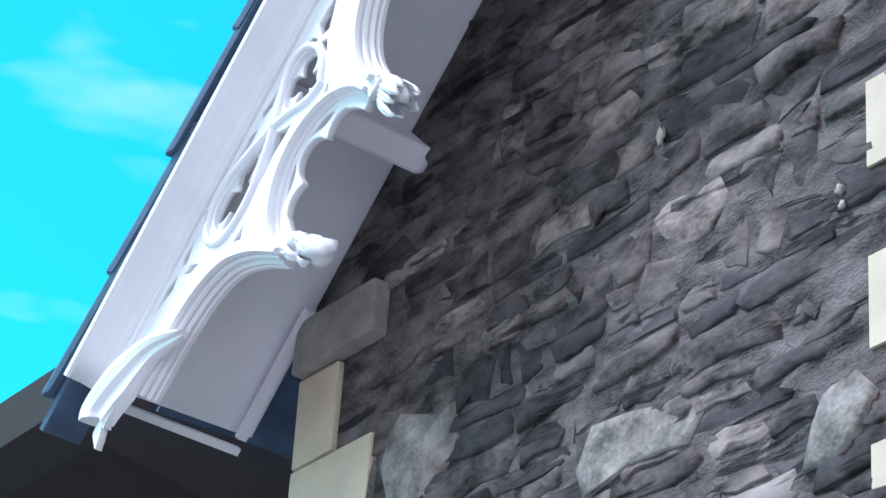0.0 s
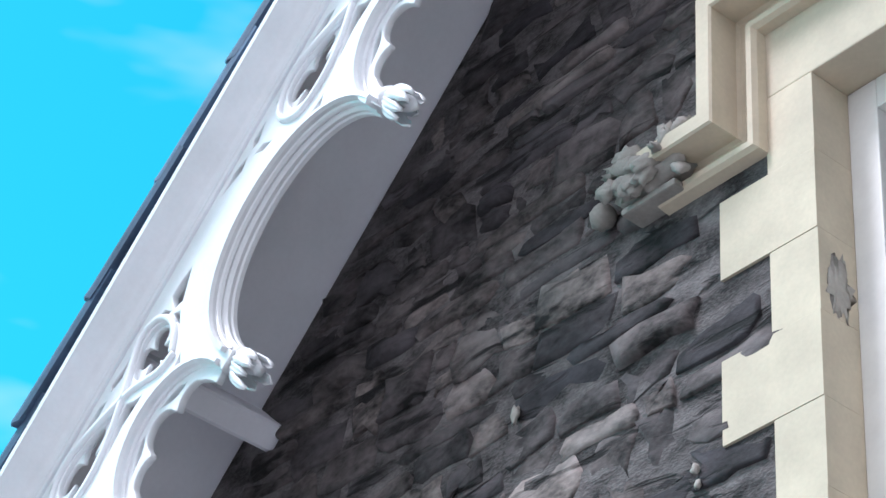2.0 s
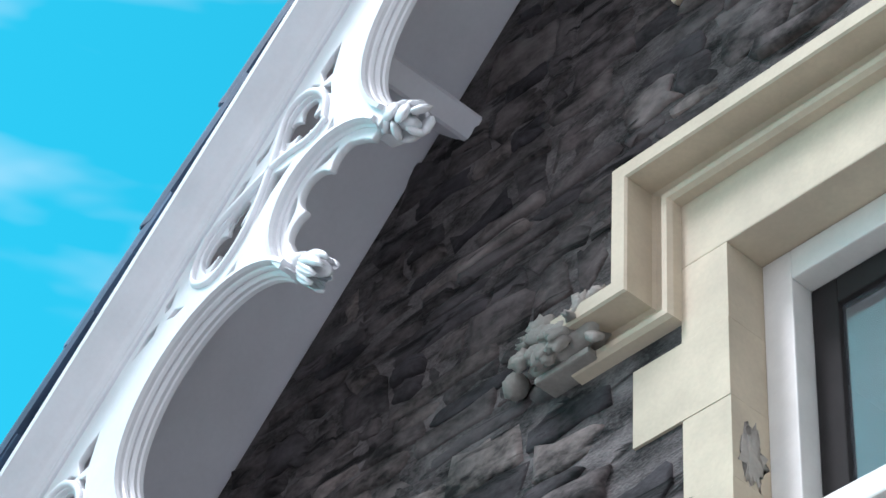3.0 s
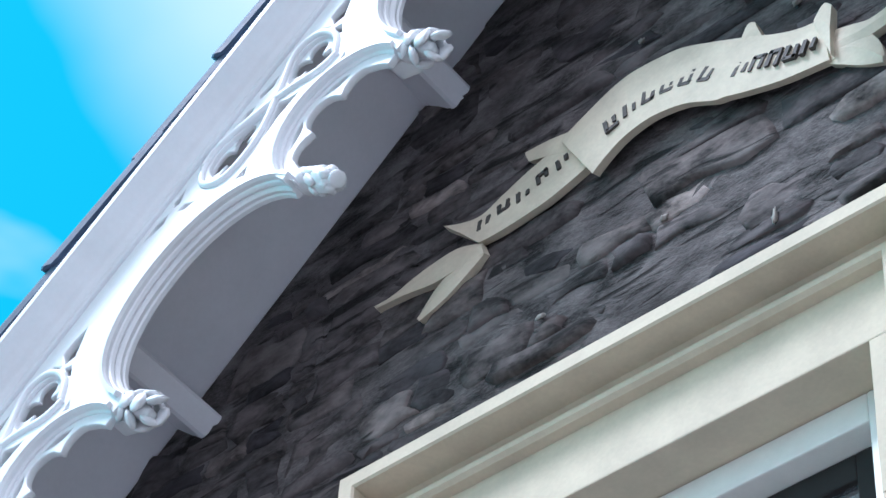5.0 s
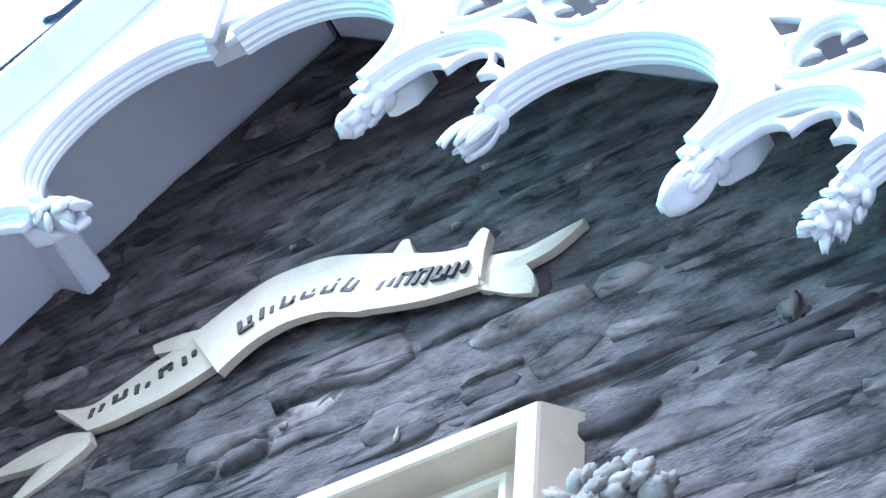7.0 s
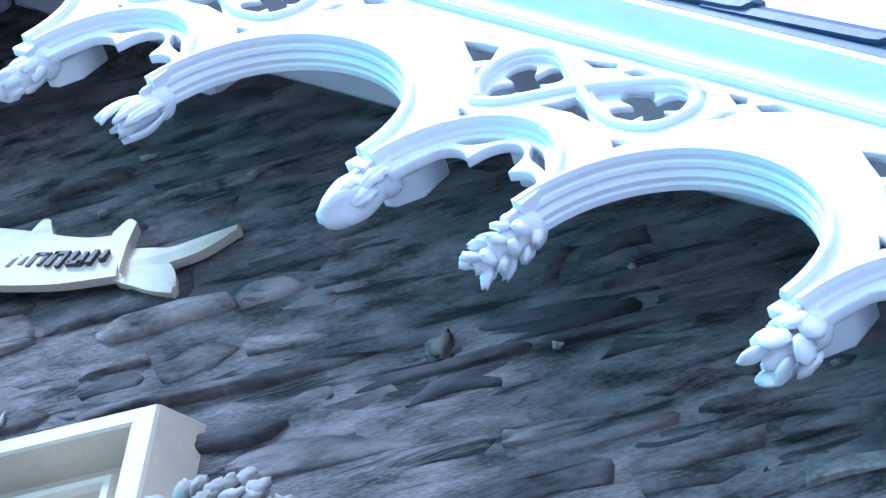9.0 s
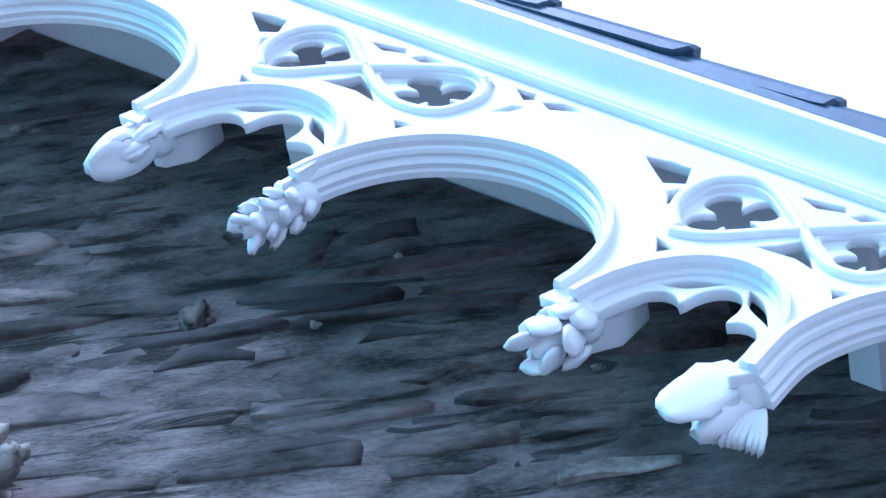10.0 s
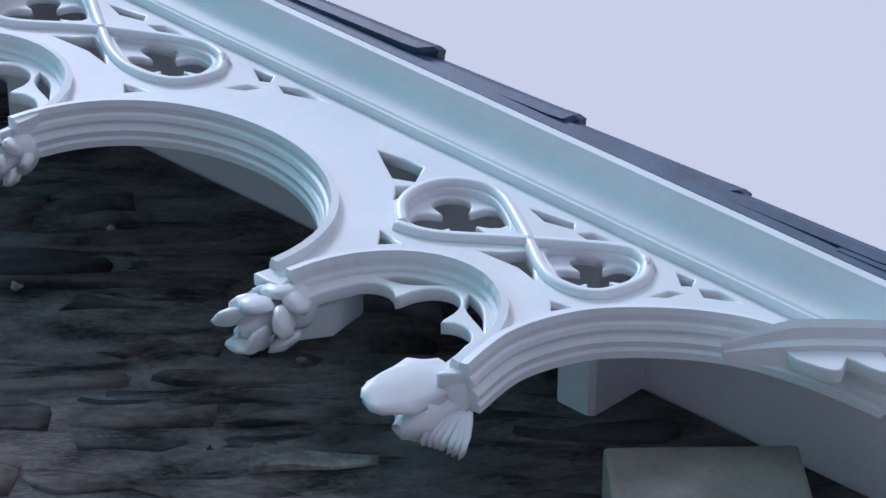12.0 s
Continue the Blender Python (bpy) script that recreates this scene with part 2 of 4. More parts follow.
def big_arch(a, b, grow, n=30):
    """The big arch's edge from foot a to foot b, grown outwards."""
    a, b = a - 0.05, b - 0.03
    m, r = (a + b) / 2, (b - a) / 2 + grow
    h = CROWN - FOOT + grow
    pts = []
    for i in range(n + 1):
        t = math.pi * (1 - i / n)
        pts.append((m + r * math.cos(t), FOOT + h * abs(math.sin(t)) ** 0.92))
    return pts


def small_arch(a, b, grow, n=18):
    m, r = (a + b) / 2 - 0.01, (b - a) / 2 - 0.055 + grow
    return [(m + r * math.cos(t), FOOT + (0.285 + grow) * math.sin(t)) for t in [math.pi * (1 - i / n) for i in range(n + 1)]]


def foil(cu, cw, r, lobes, turn, inner=0.58, n=48):
    """A foiled opening: lobes round a centre with cusps between."""
    pts = []
    for i in range(n):
        t = 2 * math.pi * i / n
        step = 2 * math.pi / lobes
        phi = (t - turn + step / 2) % step - step / 2
        k = inner * math.cos(phi) + math.sqrt(max((1 - inner) ** 2 - (inner * math.sin(phi)) ** 2, 0.0))
        k *= 1 - 0.48 * math.exp(-((abs(phi) - step / 2) / 0.17) ** 2)
        pts.append((cu + r * k * math.cos(t), cw + r * k * math.sin(t)))
    return pts


def blade(p, q, wide, n=6):
    """A leaf-shaped opening from p to q."""
    p, q = Vector(p), Vector(q)
    along = q - p
    across = Vector((-along.y, along.x)).normalized() * wide
    up = [p + along * (i / n) + across * math.sin(math.pi * (i / n) ** 1.4) for i in range(n + 1)]
    down = [p + along * (i / n) - across * 0.8 * math.sin(math.pi * (i / n) ** 1.4) for i in range(n - 1, 0, -1)]
    return [tuple(v) for v in up + down]


def stretched(m, reach, pts):
    """Offsets from the middle m of a pair of pendants; the lower half is drawn out by reach."""
    return [(m + (a if a < 0 else a * reach), w) for a, w in pts]


EYE_UPPER = [(-0.272, -0.292), (-0.308, -0.245), (-0.316, -0.17), (-0.283, -0.117), (-0.222, -0.094), (-0.155, -0.118), (-0.088, -0.180), (-0.148, -0.262), (-0.222, -0.302)]
EYE_LOWER = [(0.020, -0.172), (0.085, -0.112), (0.16, -0.076), (0.204, -0.104), (0.214, -0.19), (0.152, -0.252), (0.085, -0.222)]
KITES = [
    [(-0.525, -0.120), (-0.46, -0.108), (-0.403, -0.104), (-0.368, -0.165), (-0.411, -0.190), (-0.47, -0.155)],
    [(-0.378, -0.213), (-0.357, -0.184), (-0.337, -0.232), (-0.340, -0.262)],
    [(-0.358, -0.157), (-0.346, -0.110), (-0.292, -0.084), (-0.322, -0.135)],
    [(-0.261, -0.378), (-0.196, -0.388), (-0.223, -0.425)],
    [(-0.066, -0.285), (-0.028, -0.255), (-0.004, -0.214), (0.041, -0.240), (0.095, -0.290), (0.034, -0.275)],
    [(-0.124, -0.066), (-0.02, -0.042), (-0.002, -0.065), (-0.064, -0.085)],
    [(0.018, -0.072), (0.036, -0.048), (0.10, -0.040), (0.05, -0.078)],
    [(0.262, -0.045), (0.303, -0.038), (0.316, -0.064), (0.302, -0.078)],
    [(0.286, -0.164), (0.300, -0.118), (0.324, -0.100), (0.312, -0.140)],
    [(0.336, -0.062), (0.367, -0.040), (0.425, -0.040), (0.362, -0.080)],
    [(0.171, -0.329), (0.213, -0.313), (0.195, -0.358)],
]


def round_loop(ctrl, n=5):
    """A closed smooth line through a few points."""
    c = [ctrl[-1], *ctrl, ctrl[0], ctrl[1]]
    out = []
    for p0, p1, p2, p3 in zip(c, c[1:], c[2:], c[3:]):
        for i in range(n):
            t = i / n
            out.append(tuple(0.5 * (2 * b + (e - a) * t + (2 * a - 5 * b + 4 * e - f) * t * t + (3 * b - a - 3 * e + f) * t ** 3) for a, b, e, f in zip(p0, p1, p2, p3)))
    return out


def tracery_holes(m, reach):
    """The pierced work over a pair of pendants whose middle is m."""
    return [round_loop(stretched(m, reach, e)) for e in (EYE_UPPER, EYE_LOWER)] + [stretched(m, reach, k) for k in KITES]


def rod(side, pts, r, d, n=6):
    """A raised bead along a line on the board's face."""
    rings = []
    for i, (u, w) in enumerate(pts):
        a, b = pts[max(i - 1, 0)], pts[min(i + 1, len(pts) - 1)]
        t = Vector((b[0] - a[0], b[1] - a[1])).normalized()
        nrm = Vector((-t.y, t.x))
        rings.append([barge(side, u + nrm.x * r * math.cos(k), w + nrm.y * r * math.cos(k), d + r * math.sin(k)) for k in [2 * math.pi * j / n for j in range(n)]])
    return sweep(bmesh.new(), rings)


def smooth_line(ctrl, n=8):
    """A Catmull-Rom line through a few points."""
    out = []
    c = [ctrl[0], *ctrl, ctrl[-1]]
    for p0, p1, p2, p3 in zip(c, c[1:], c[2:], c[3:]):
        for i in range(n):
            t = i / n
            out.append(tuple(0.5 * (2 * b + (e - a) * t + (2 * a - 5 * b + 4 * e - f) * t * t + (3 * b - a - 3 * e + f) * t ** 3) for a, b, e, f in zip(p0, p1, p2, p3)))
    out.append(ctrl[-1])
    return out


def arch_moulding(side, line, centre, profile):
    """A stepped moulding swept round an arch: profile of (inwards, forwards) points."""
    rings = []
    for i, (u, w) in enumerate(line):
        a, b = line[max(i - 1, 0)], line[min(i + 1, len(line) - 1)]
        t = Vector((b[0] - a[0], b[1] - a[1])).normalized()
        nrm = Vector((t.y, -t.x))
        rings.append([barge(side, u + nrm.x * p, w + nrm.y * p, d) for p, d in profile])
    return sweep(bmesh.new(), rings)


BIG_PROFILE = [(-0.014, -0.078), (-0.014, 0.020), (0.002, 0.022), (0.007, 0.008), (0.007, -0.006), (0.014, -0.010), (0.018, -0.020), (0.013, -0.030), (0.020, -0.034), (0.027, -0.042), (0.025, -0.056), (0.031, -0.062), (0.031, -0.078)]
SMALL_PROFILE = [(-0.012, -0.055), (-0.012, 0.016), (0.004, 0.018), (0.010, 0.004), (0.010, -0.012), (0.018, -0.018), (0.020, -0.055)]


def leaf_mesh(bm, base, along, out, length, wide, curl, rows=7, cols=6, bulge=0.42):
    """A thick carved leaf that curls over at its tip, with lobed edges."""
    along, out = along.normalized(), out.normalized()
    side = along.cross(out).normalized()
    grid = []
    for i in range(rows + 1):
        t = i / rows
        bend = curl * t * t
        c = base + along * (length * (t - 0.25 * curl * t ** 3)) + out * (length * (bulge * math.sin(math.pi * t * 0.8) - 0.30 * bend))
        half = wide * (math.sin(math.pi * min(1, 0.16 + 0.80 * t)) ** 0.7) * (1 + 0.16 * math.sin(t * 19))
        row = []
        for j in range(cols + 1):
            s = 2 * j / cols - 1
            row.append(c + side * (half * s) + out * (0.30 * wide * (1 - s * s) - 0.12 * wide * math.cos(s * 7.0)))
        grid.append(row)
    top = [[bm.verts.new(p) for p in row] for row in grid]
    low = [[bm.verts.new(p - out * wide * 0.32) for p in row] for row in grid]
    for i in range(rows):
        for j in range(cols):
            bm.faces.new((top[i][j], top[i][j + 1], top[i + 1][j + 1], top[i + 1][j]))
            bm.faces.new((low[i][j], low[i + 1][j], low[i + 1][j + 1], low[i][j + 1]))
    for i in range(rows):
        bm.faces.new((top[i][0], top[i + 1][0], low[i + 1][0], low[i][0]))
        bm.faces.new((top[i][cols], low[i][cols], low[i + 1][cols], top[i + 1][cols]))
    for j in range(cols):
        bm.faces.new((top[0][j], low[0][j], low[0][j + 1], top[0][j + 1]))
        bm.faces.new((top[rows][j], top[rows][j + 1], low[rows][j + 1], low[rows][j]))


def blob(bm, centre, axes, radii, rough=0.1, n=8):
    """A lumpy rounded body."""
    rings = []
    for i in range(1, n):
        t = math.pi * i / n
        ring = []
        for j in range(2 * n):
            p = 2 * math.pi * j / (2 * n)
            v = Vector((math.sin(t) * math.cos(p), math.sin(t) * math.sin(p), math.cos(t)))
            k = 1 + rough * noise.noise(v * 2.6 + centre * 9)
            ring.append(centre + axes[0] * v.x * radii[0] * k + axes[1] * v.y * radii[1] * k + axes[2] * v.z * radii[2] * k)
        rings.append(ring)
    sweep(bm, rings)


def pendant(side, u, kind, seed, parent):
    """A carved pendant under a foot of the tracery, of one of six patterns."""
    rnd = random.Random(seed)
    o = barge(side, u, FOOT + 0.015, -0.062)
    du = (barge(side, u + 0.1, 0, 0) - barge(side, u, 0, 0)).normalized()
    dn = (barge(side, u, -1, 0) - barge(side, u, 0, 0)).normalized()
    df = Vector((0, -1, 0))
    boss = thing_part("pendant", parent)
    lean = 0.0 if side > 0 else 0.16

    def at(a, f, k):
        return o + du * (a - lean * k) + df * f + dn * (k * 0.85)

    def lump(name, c, along, out, radii, rough=0.25, n=7):
        """A rounded lobe, long along one way and thin along another."""
        along = along.normalized()
        flat = (out - along * out.dot(along)).normalized()
        bm = bmesh.new()
        blob(bm, c, (along.cross(flat), flat, along), radii, rough, n)
        part(name, bm, PAINT, boss, smooth=True)

    def leaf(base, along, out, length, wide, curl, rows=8, cols=8):
        bm = bmesh.new()
        leaf_mesh(bm, base, along, out, length, wide, curl, rows, cols, 0.13)
        part("leaf", bm, PAINT, boss, smooth=True)

    lump("collar", at(0, 0, 0.015), du, df, (0.05, 0.06, 0.052), 0.15)
    if kind == 0:      # rounded boss with a blunt disc at its end
        lump("core", at(0, 0, 0.13), dn, df, (0.048, 0.055, 0.13), 0.25)
        for i in range(7):
            t = 2 * math.pi * i / 7
            lump("lobe", at(0.042 * math.cos(t), 0.046 * math.sin(t), rnd.uniform(0.07, 0.12)), dn + du * 0.4 * math.cos(t), du * math.cos(t) + df * math.sin(t), (0.022, 0.016, 0.05), 0.4)
        for i in range(6):
            t = 2 * math.pi * i / 6 + 0.4
            lump("lobe", at(0.036 * math.cos(t), 0.042 * math.sin(t), 0.2), dn, du * math.cos(t) + df * math.sin(t), (0.022, 0.018, 0.036), 0.4)
        lump("disc", at(0.005, 0.005, 0.255), dn, df, (0.036, 0.04, 0.014), 0.1)
    elif kind == 1:    # long pointed leaves laid together like fingers
        lump("core", at(0, -0.01, 0.10), dn, df, (0.034, 0.04, 0.11), 0.2)
        for i, (a, f) in enumerate(((-0.05, 0.035), (-0.018, 0.05), (0.018, 0.045), (0.05, 0.028), (-0.045, -0.02), (0.045, -0.03), (0.0, -0.045))):
            leaf(at(a * 0.55, f * 0.6, 0.01), dn + du * a * 2.6 + df * f * 1.2, df * (0.4 if f > 0 else -0.3) + du * a * 6, rnd.uniform(0.18, 0.24), 0.024, rnd.uniform(0.0, 0.3))
    elif kind == 2:    # a broad folded body with a blunt end
        rings = []
        for i in range(11):
            t = i / 10
            grow = (0.66 + 0.38 * math.sin(math.pi * min(1, t * 1.1) * 0.75)) * (1 if t < 0.7 else 0.45 + 0.55 * math.cos((t - 0.7) / 0.3 * 1.5))
            ring = []
            for j in range(16):
                p = 2 * math.pi * j / 16
                c, s = math.cos(p), math.sin(p)
                k = grow * (1 + 0.17 * math.cos(3 * p + 2.5 * t) + 0.12 * math.sin(5 * p - 5 * t))
                ring.append(at(0.05 * k * math.copysign(abs(c) ** 0.7, c) - 0.01 * t, 0.056 * k * math.copysign(abs(s) ** 0.7, s), 0.02 + 0.27 * t))
            rings.append(ring)
        part("core", sweep(bmesh.new(), rings), PAINT, boss, smooth=True)
        for a, f, k, ln in ((-0.03, 0.045, 0.03, 0.13), (0.03, 0.05, 0.0, 0.15), (-0.045, 0.0, 0.06, 0.14), (0.04, 0.02, 0.08, 0.12), (0.0, 0.055, 0.12, 0.1)):
            leaf(at(a, f, k), dn + du * a * 3, df * max(f, 0.01) + du * a, ln, 0.024, 0.8)
    elif kind == 3:    # a tight cluster of small lobes
        lump("core", at(0, 0, 0.12), dn, df, (0.042, 0.048, 0.12), 0.3)
        for i in range(20):
            t, k = i * 2.4, 0.03 + 0.225 * i / 19
            r = 0.05 * (1 - 0.35 * max(0, k - 0.16) / 0.1)
            lump("lobe", at(r * math.cos(t), 1.1 * r * math.sin(t), k), dn + (du * math.cos(t) + df * math.sin(t)) * 0.7, du * math.cos(t) + df * math.sin(t), (rnd.uniform(0.022, 0.03), 0.015, rnd.uniform(0.03, 0.042)), 0.4, 6)
    elif kind == 4:    # round paddle leaves
        lump("core", at(0, 0, 0.10), dn, df, (0.036, 0.042, 0.11), 0.2)
        for a, f, k, turn in ((-0.045, 0.03, 0.06, -0.5), (0.035, 0.04, 0.05, 0.5), (-0.005, 0.055, 0.07, 0.0), (-0.055, 0.01, 0.13, -0.5), (0.0, 0.05, 0.16, -0.1), (0.055, 0.015, 0.12, 0.5), (-0.035, 0.02, 0.22, -0.3), (0.03, -0.02, 0.19, 0.3), (-0.03, -0.05, 0.14, -0.2), (0.04, -0.05, 0.1, 0.3), (0.0, -0.04, 0.21, 0.0)):
            lump("leaf", at(a, f, k), dn + du * turn + df * 0.15, df * (f + 0.01) + du * a, (0.042, 0.018, rnd.uniform(0.042, 0.053)), 0.2)
    else:              # one broad leaf folded over fluted ones
        lump("core", at(0, -0.02, 0.10), dn, df, (0.04, 0.045, 0.12), 0.2)
        lump("leaf", at(-0.045, 0.04, 0.13), dn + du * -0.05 + df * 0.05, df + du * 0.35, (0.07, 0.015, 0.135), 0.25, 10)
        for i in range(13):
            t = -0.62 + 1.3 * i / 12 + rnd.uniform(-0.03, 0.03)
            way = (dn * math.cos(t) + du * math.sin(t) + df * -0.2).normalized()
            lump("flute", at(0.02 + 0.03 * math.sin(t), -0.025, 0.02) + way * 0.07, way, df + du * math.sin(t), (0.013, 0.03, rnd.uniform(0.066, 0.08)), 0.25)
    size = 0.86 if side > 0 else 0.9
    boss.matrix_basis = Matrix.Translation(o * (1 - size)) @ Matrix.Scale(size, 4)
    return boss


def thing_part(name, parent):
    ob = new(name)
    ob.parent = parent
    return ob


def cusped(side, a, b, parent):
    """The thin foiled arch set back inside a small arch."""
    m, r = (a + b) / 2 - 0.01, (b - a) / 2 - 0.06
    outer = [(m + (r + 0.012) * math.cos(t), FOOT + 0.295 * math.sin(t)) for t in [math.pi * i / 24 for i in range(25)]]
    inner = []
    for i in range(41):
        t = math.pi * (1 - i / 40)
        x = math.pi - t
        k = 0.84 if x < 0.5 or x > math.pi - 0.5 else 0.50 + 0.36 * abs(math.sin(3 * x)) ** 0.6
        inner.append((m + r * k * math.cos(t), FOOT - 0.005 + 0.285 * k * math.sin(t)))
    slots = []
    for t in (math.radians(62), math.radians(118)):
        c = (m + r * 0.86 * math.cos(t), FOOT + 0.285 * 0.86 * math.sin(t))
        tang = Vector((-math.sin(t) * r, math.cos(t) * 0.285)).normalized()
        slots.append(blade((c[0] - tang.x * 0.075, c[1] - tang.y * 0.075), (c[0] + tang.x * 0.075, c[1] + tang.y * 0.075), 0.018))
    bm = flat_solid(outer + inner, slots, lambda u, w, d: barge(side, u, w, d - 0.04), 0.03, 0.004)
    part("cusped_arch", bm, PAINT, parent)


def bay(side, pair, board, seed, reach, kinds):
    """The raised ribs, small arch, cusping and pendants of one pair of feet."""
    a, b = pair
    m = (a + b) / 2
    tracery = thing_part("tracery", board)
    for ctrl in ([(-0.25, -0.345), (-0.163, -0.313), (-0.03, -0.192), (0.121, -0.066), (0.178, -0.054), (0.222, -0.082)],
                 [(-0.245, -0.330), (-0.312, -0.262), (-0.332, -0.176), (-0.300, -0.102), (-0.210, -0.072), (-0.056, -0.158), (0.07, -0.245), (0.15, -0.272), (0.222, -0.240), (0.242, -0.136), (0.200, -0.062)]):
        part("rib", rod(side, smooth_line(stretched(m, reach, ctrl)), 0.015, 0.002), PAINT, tracery, smooth=True)
    for eye, cu, cw, r in ((EYE_UPPER, -0.205, -0.198, 0.106), (EYE_LOWER, 0.142, -0.162, 0.088)):
        cx = sum(p[0] for p in eye) / len(eye)
        cy = sum(p[1] for p in eye) / len(eye)
        rim = round_loop(stretched(m, reach, [(cx + (a - cx) * 1.12, cy + (w - cy) * 1.12) for a, w in eye]))
        hole = stretched(m, reach, foil(cu, cw, r, 4, 1.0, 0.54))
        part("foil", flat_solid(rim, [hole], lambda u, w, d: barge(side, u, w, d - 0.027), 0.02, 0.004), PAINT, tracery)
    part("small_arch", arch_moulding(side, small_arch(a, b, 0.012), m, SMALL_PROFILE), PAINT, board)
    cusped(side, a, b, board)
    slide = 0.0 if side > 0 else -0.045
    for u, kind in ((a + 0.045 + slide, kinds[0]), (b - 0.05 + slide, kinds[1])):
        pendant(side, u, kind, seed + kind, board)
    back = [(a - 0.02, -0.50), (a + 0.04, -0.46), (a + 0.065, -0.57), (a + 0.03, -0.64), (a, -0.65)]
    part("back_block", flat_solid(back, [], lambda u, w, d: barge(side, u, w, d - 0.12), 0.08, 0.008), PAINT, board)


def verge(side, pairs, reaches, kinds, tail, low_end, crown, label):
    board = thing("barge_board", label, "barge board", "barge boards of the gable")
    outline = [(apex_u(0.02) + 0.002, 0.02)]
    holes = []
    before = -6.66
    for k, (a, b) in enumerate(pairs):
        arch = big_arch(before, a, 0.008)
        outline += [p for p in arch if p[0] > apex_u(p[1]) + 0.01]
        line = [p for p in big_arch(before, a, 0.012) if p[0] > apex_u(p[1]) + 0.02]
        part("arch_moulding", arch_moulding(side, line, 0, BIG_PROFILE), PAINT, board)
        outline += [(a - 0.028, FOOT - 0.04), (a + 0.05, FOOT - 0.04)]
        outline += small_arch(a, b, 0.008)
        outline += [(b - 0.06, FOOT - 0.04), (b - 0.052, FOOT - 0.04)]
        holes += tracery_holes((a + b) / 2, reaches[k])
        bay(side, (a, b), board, 10 * k + (100 if side > 0 else 0), reaches[k], kinds[k])
        before = b
    tail = smooth_line(tail, 7)
    outline += tail + [(tail[-1][0], 0.02)]
    part("arch_moulding", arch_moulding(side, tail, 0, BIG_PROFILE), PAINT, board)
    part("fret_panel", flat_solid(outline, holes, lambda u, w, d: barge(side, u, w, d - 0.015), 0.03, 0.004), PAINT, board)
    cove = [(0.012 + 0.074 * math.sin(a), 0.088 - 0.070 * math.cos(a)) for a in [math.pi / 2 * k / 20 for k in range(21)]]
    prof = [(-0.012, -0.06), (-0.014, 0.012), (-0.008, 0.020), (0.002, 0.018), (0.006, 0.012), *cove, (0.088, 0.097), (0.108, 0.099), (0.108, -0.06)]
    rings = []
    for i in range(61):
        rings.append([barge(side, apex_u(w) + (low_end - apex_u(w)) * i / 60, w + 0.0004 * math.sin(i * 1.7), d if d < 0.03 else d * crown) for w, d in prof])
    fascia = part("fascia", sweep(bmesh.new(), rings), PAINT, board, "white moulded crown fascia")
    fascia.data.polygons.foreach_set("use_smooth", [5 <= k % len(prof) < 25 and k < 60 * len(prof) for k in range(len(fascia.data.polygons))])
    return board


PAIRS_R = [(-5.82, -5.14), (-4.27, -3.64), (-2.85, -2.31)]
PAIRS_L = [(-5.85, -5.16), (-4.27, -3.61), (-2.70, -2.00)]
GOTHIC = "white painted Gothic barge board with pierced tracery and leaf pendants"
verge(1, PAIRS_R, (1.5, 1.4, 1.0), ((0, 1), (2, 3), (4, 5)), [(-2.33, -0.66), (-2.36, -0.50), (-2.325, -0.345), (-2.25, -0.235), (-2.15, -0.145), (-2.04, -0.09), (-1.9, -0.06), (-1.78, -0.05)], -1.5, 1.0, GOTHIC)
verge(-1, PAIRS_L, (1.6, 1.9, 1.9), ((4, 0), (4, 1), (1, 2)), [(-2.04, -0.66), (-1.98, -0.50), (-1.89, -0.36), (-1.77, -0.285), (-1.63, -0.25), (-1.46, -0.235), (-1.3, -0.23)], -1.18, 1.35, GOTHIC)

post = thing("apex_post", "white painted post at the gable's peak behind the barge boards", "post")
bm = bmesh.new()
sweep(bm, [[Vector((MID + x, y, zz)) for x, y in ((-0.11, -0.60), (-0.09, -0.64), (0.09, -0.64), (0.11, -0.60), (0.11, -0.50), (-0.11, -0.50))] for zz in (9.50, 9.54, 10.15)])
part("shaft", bm, PAINT, post)


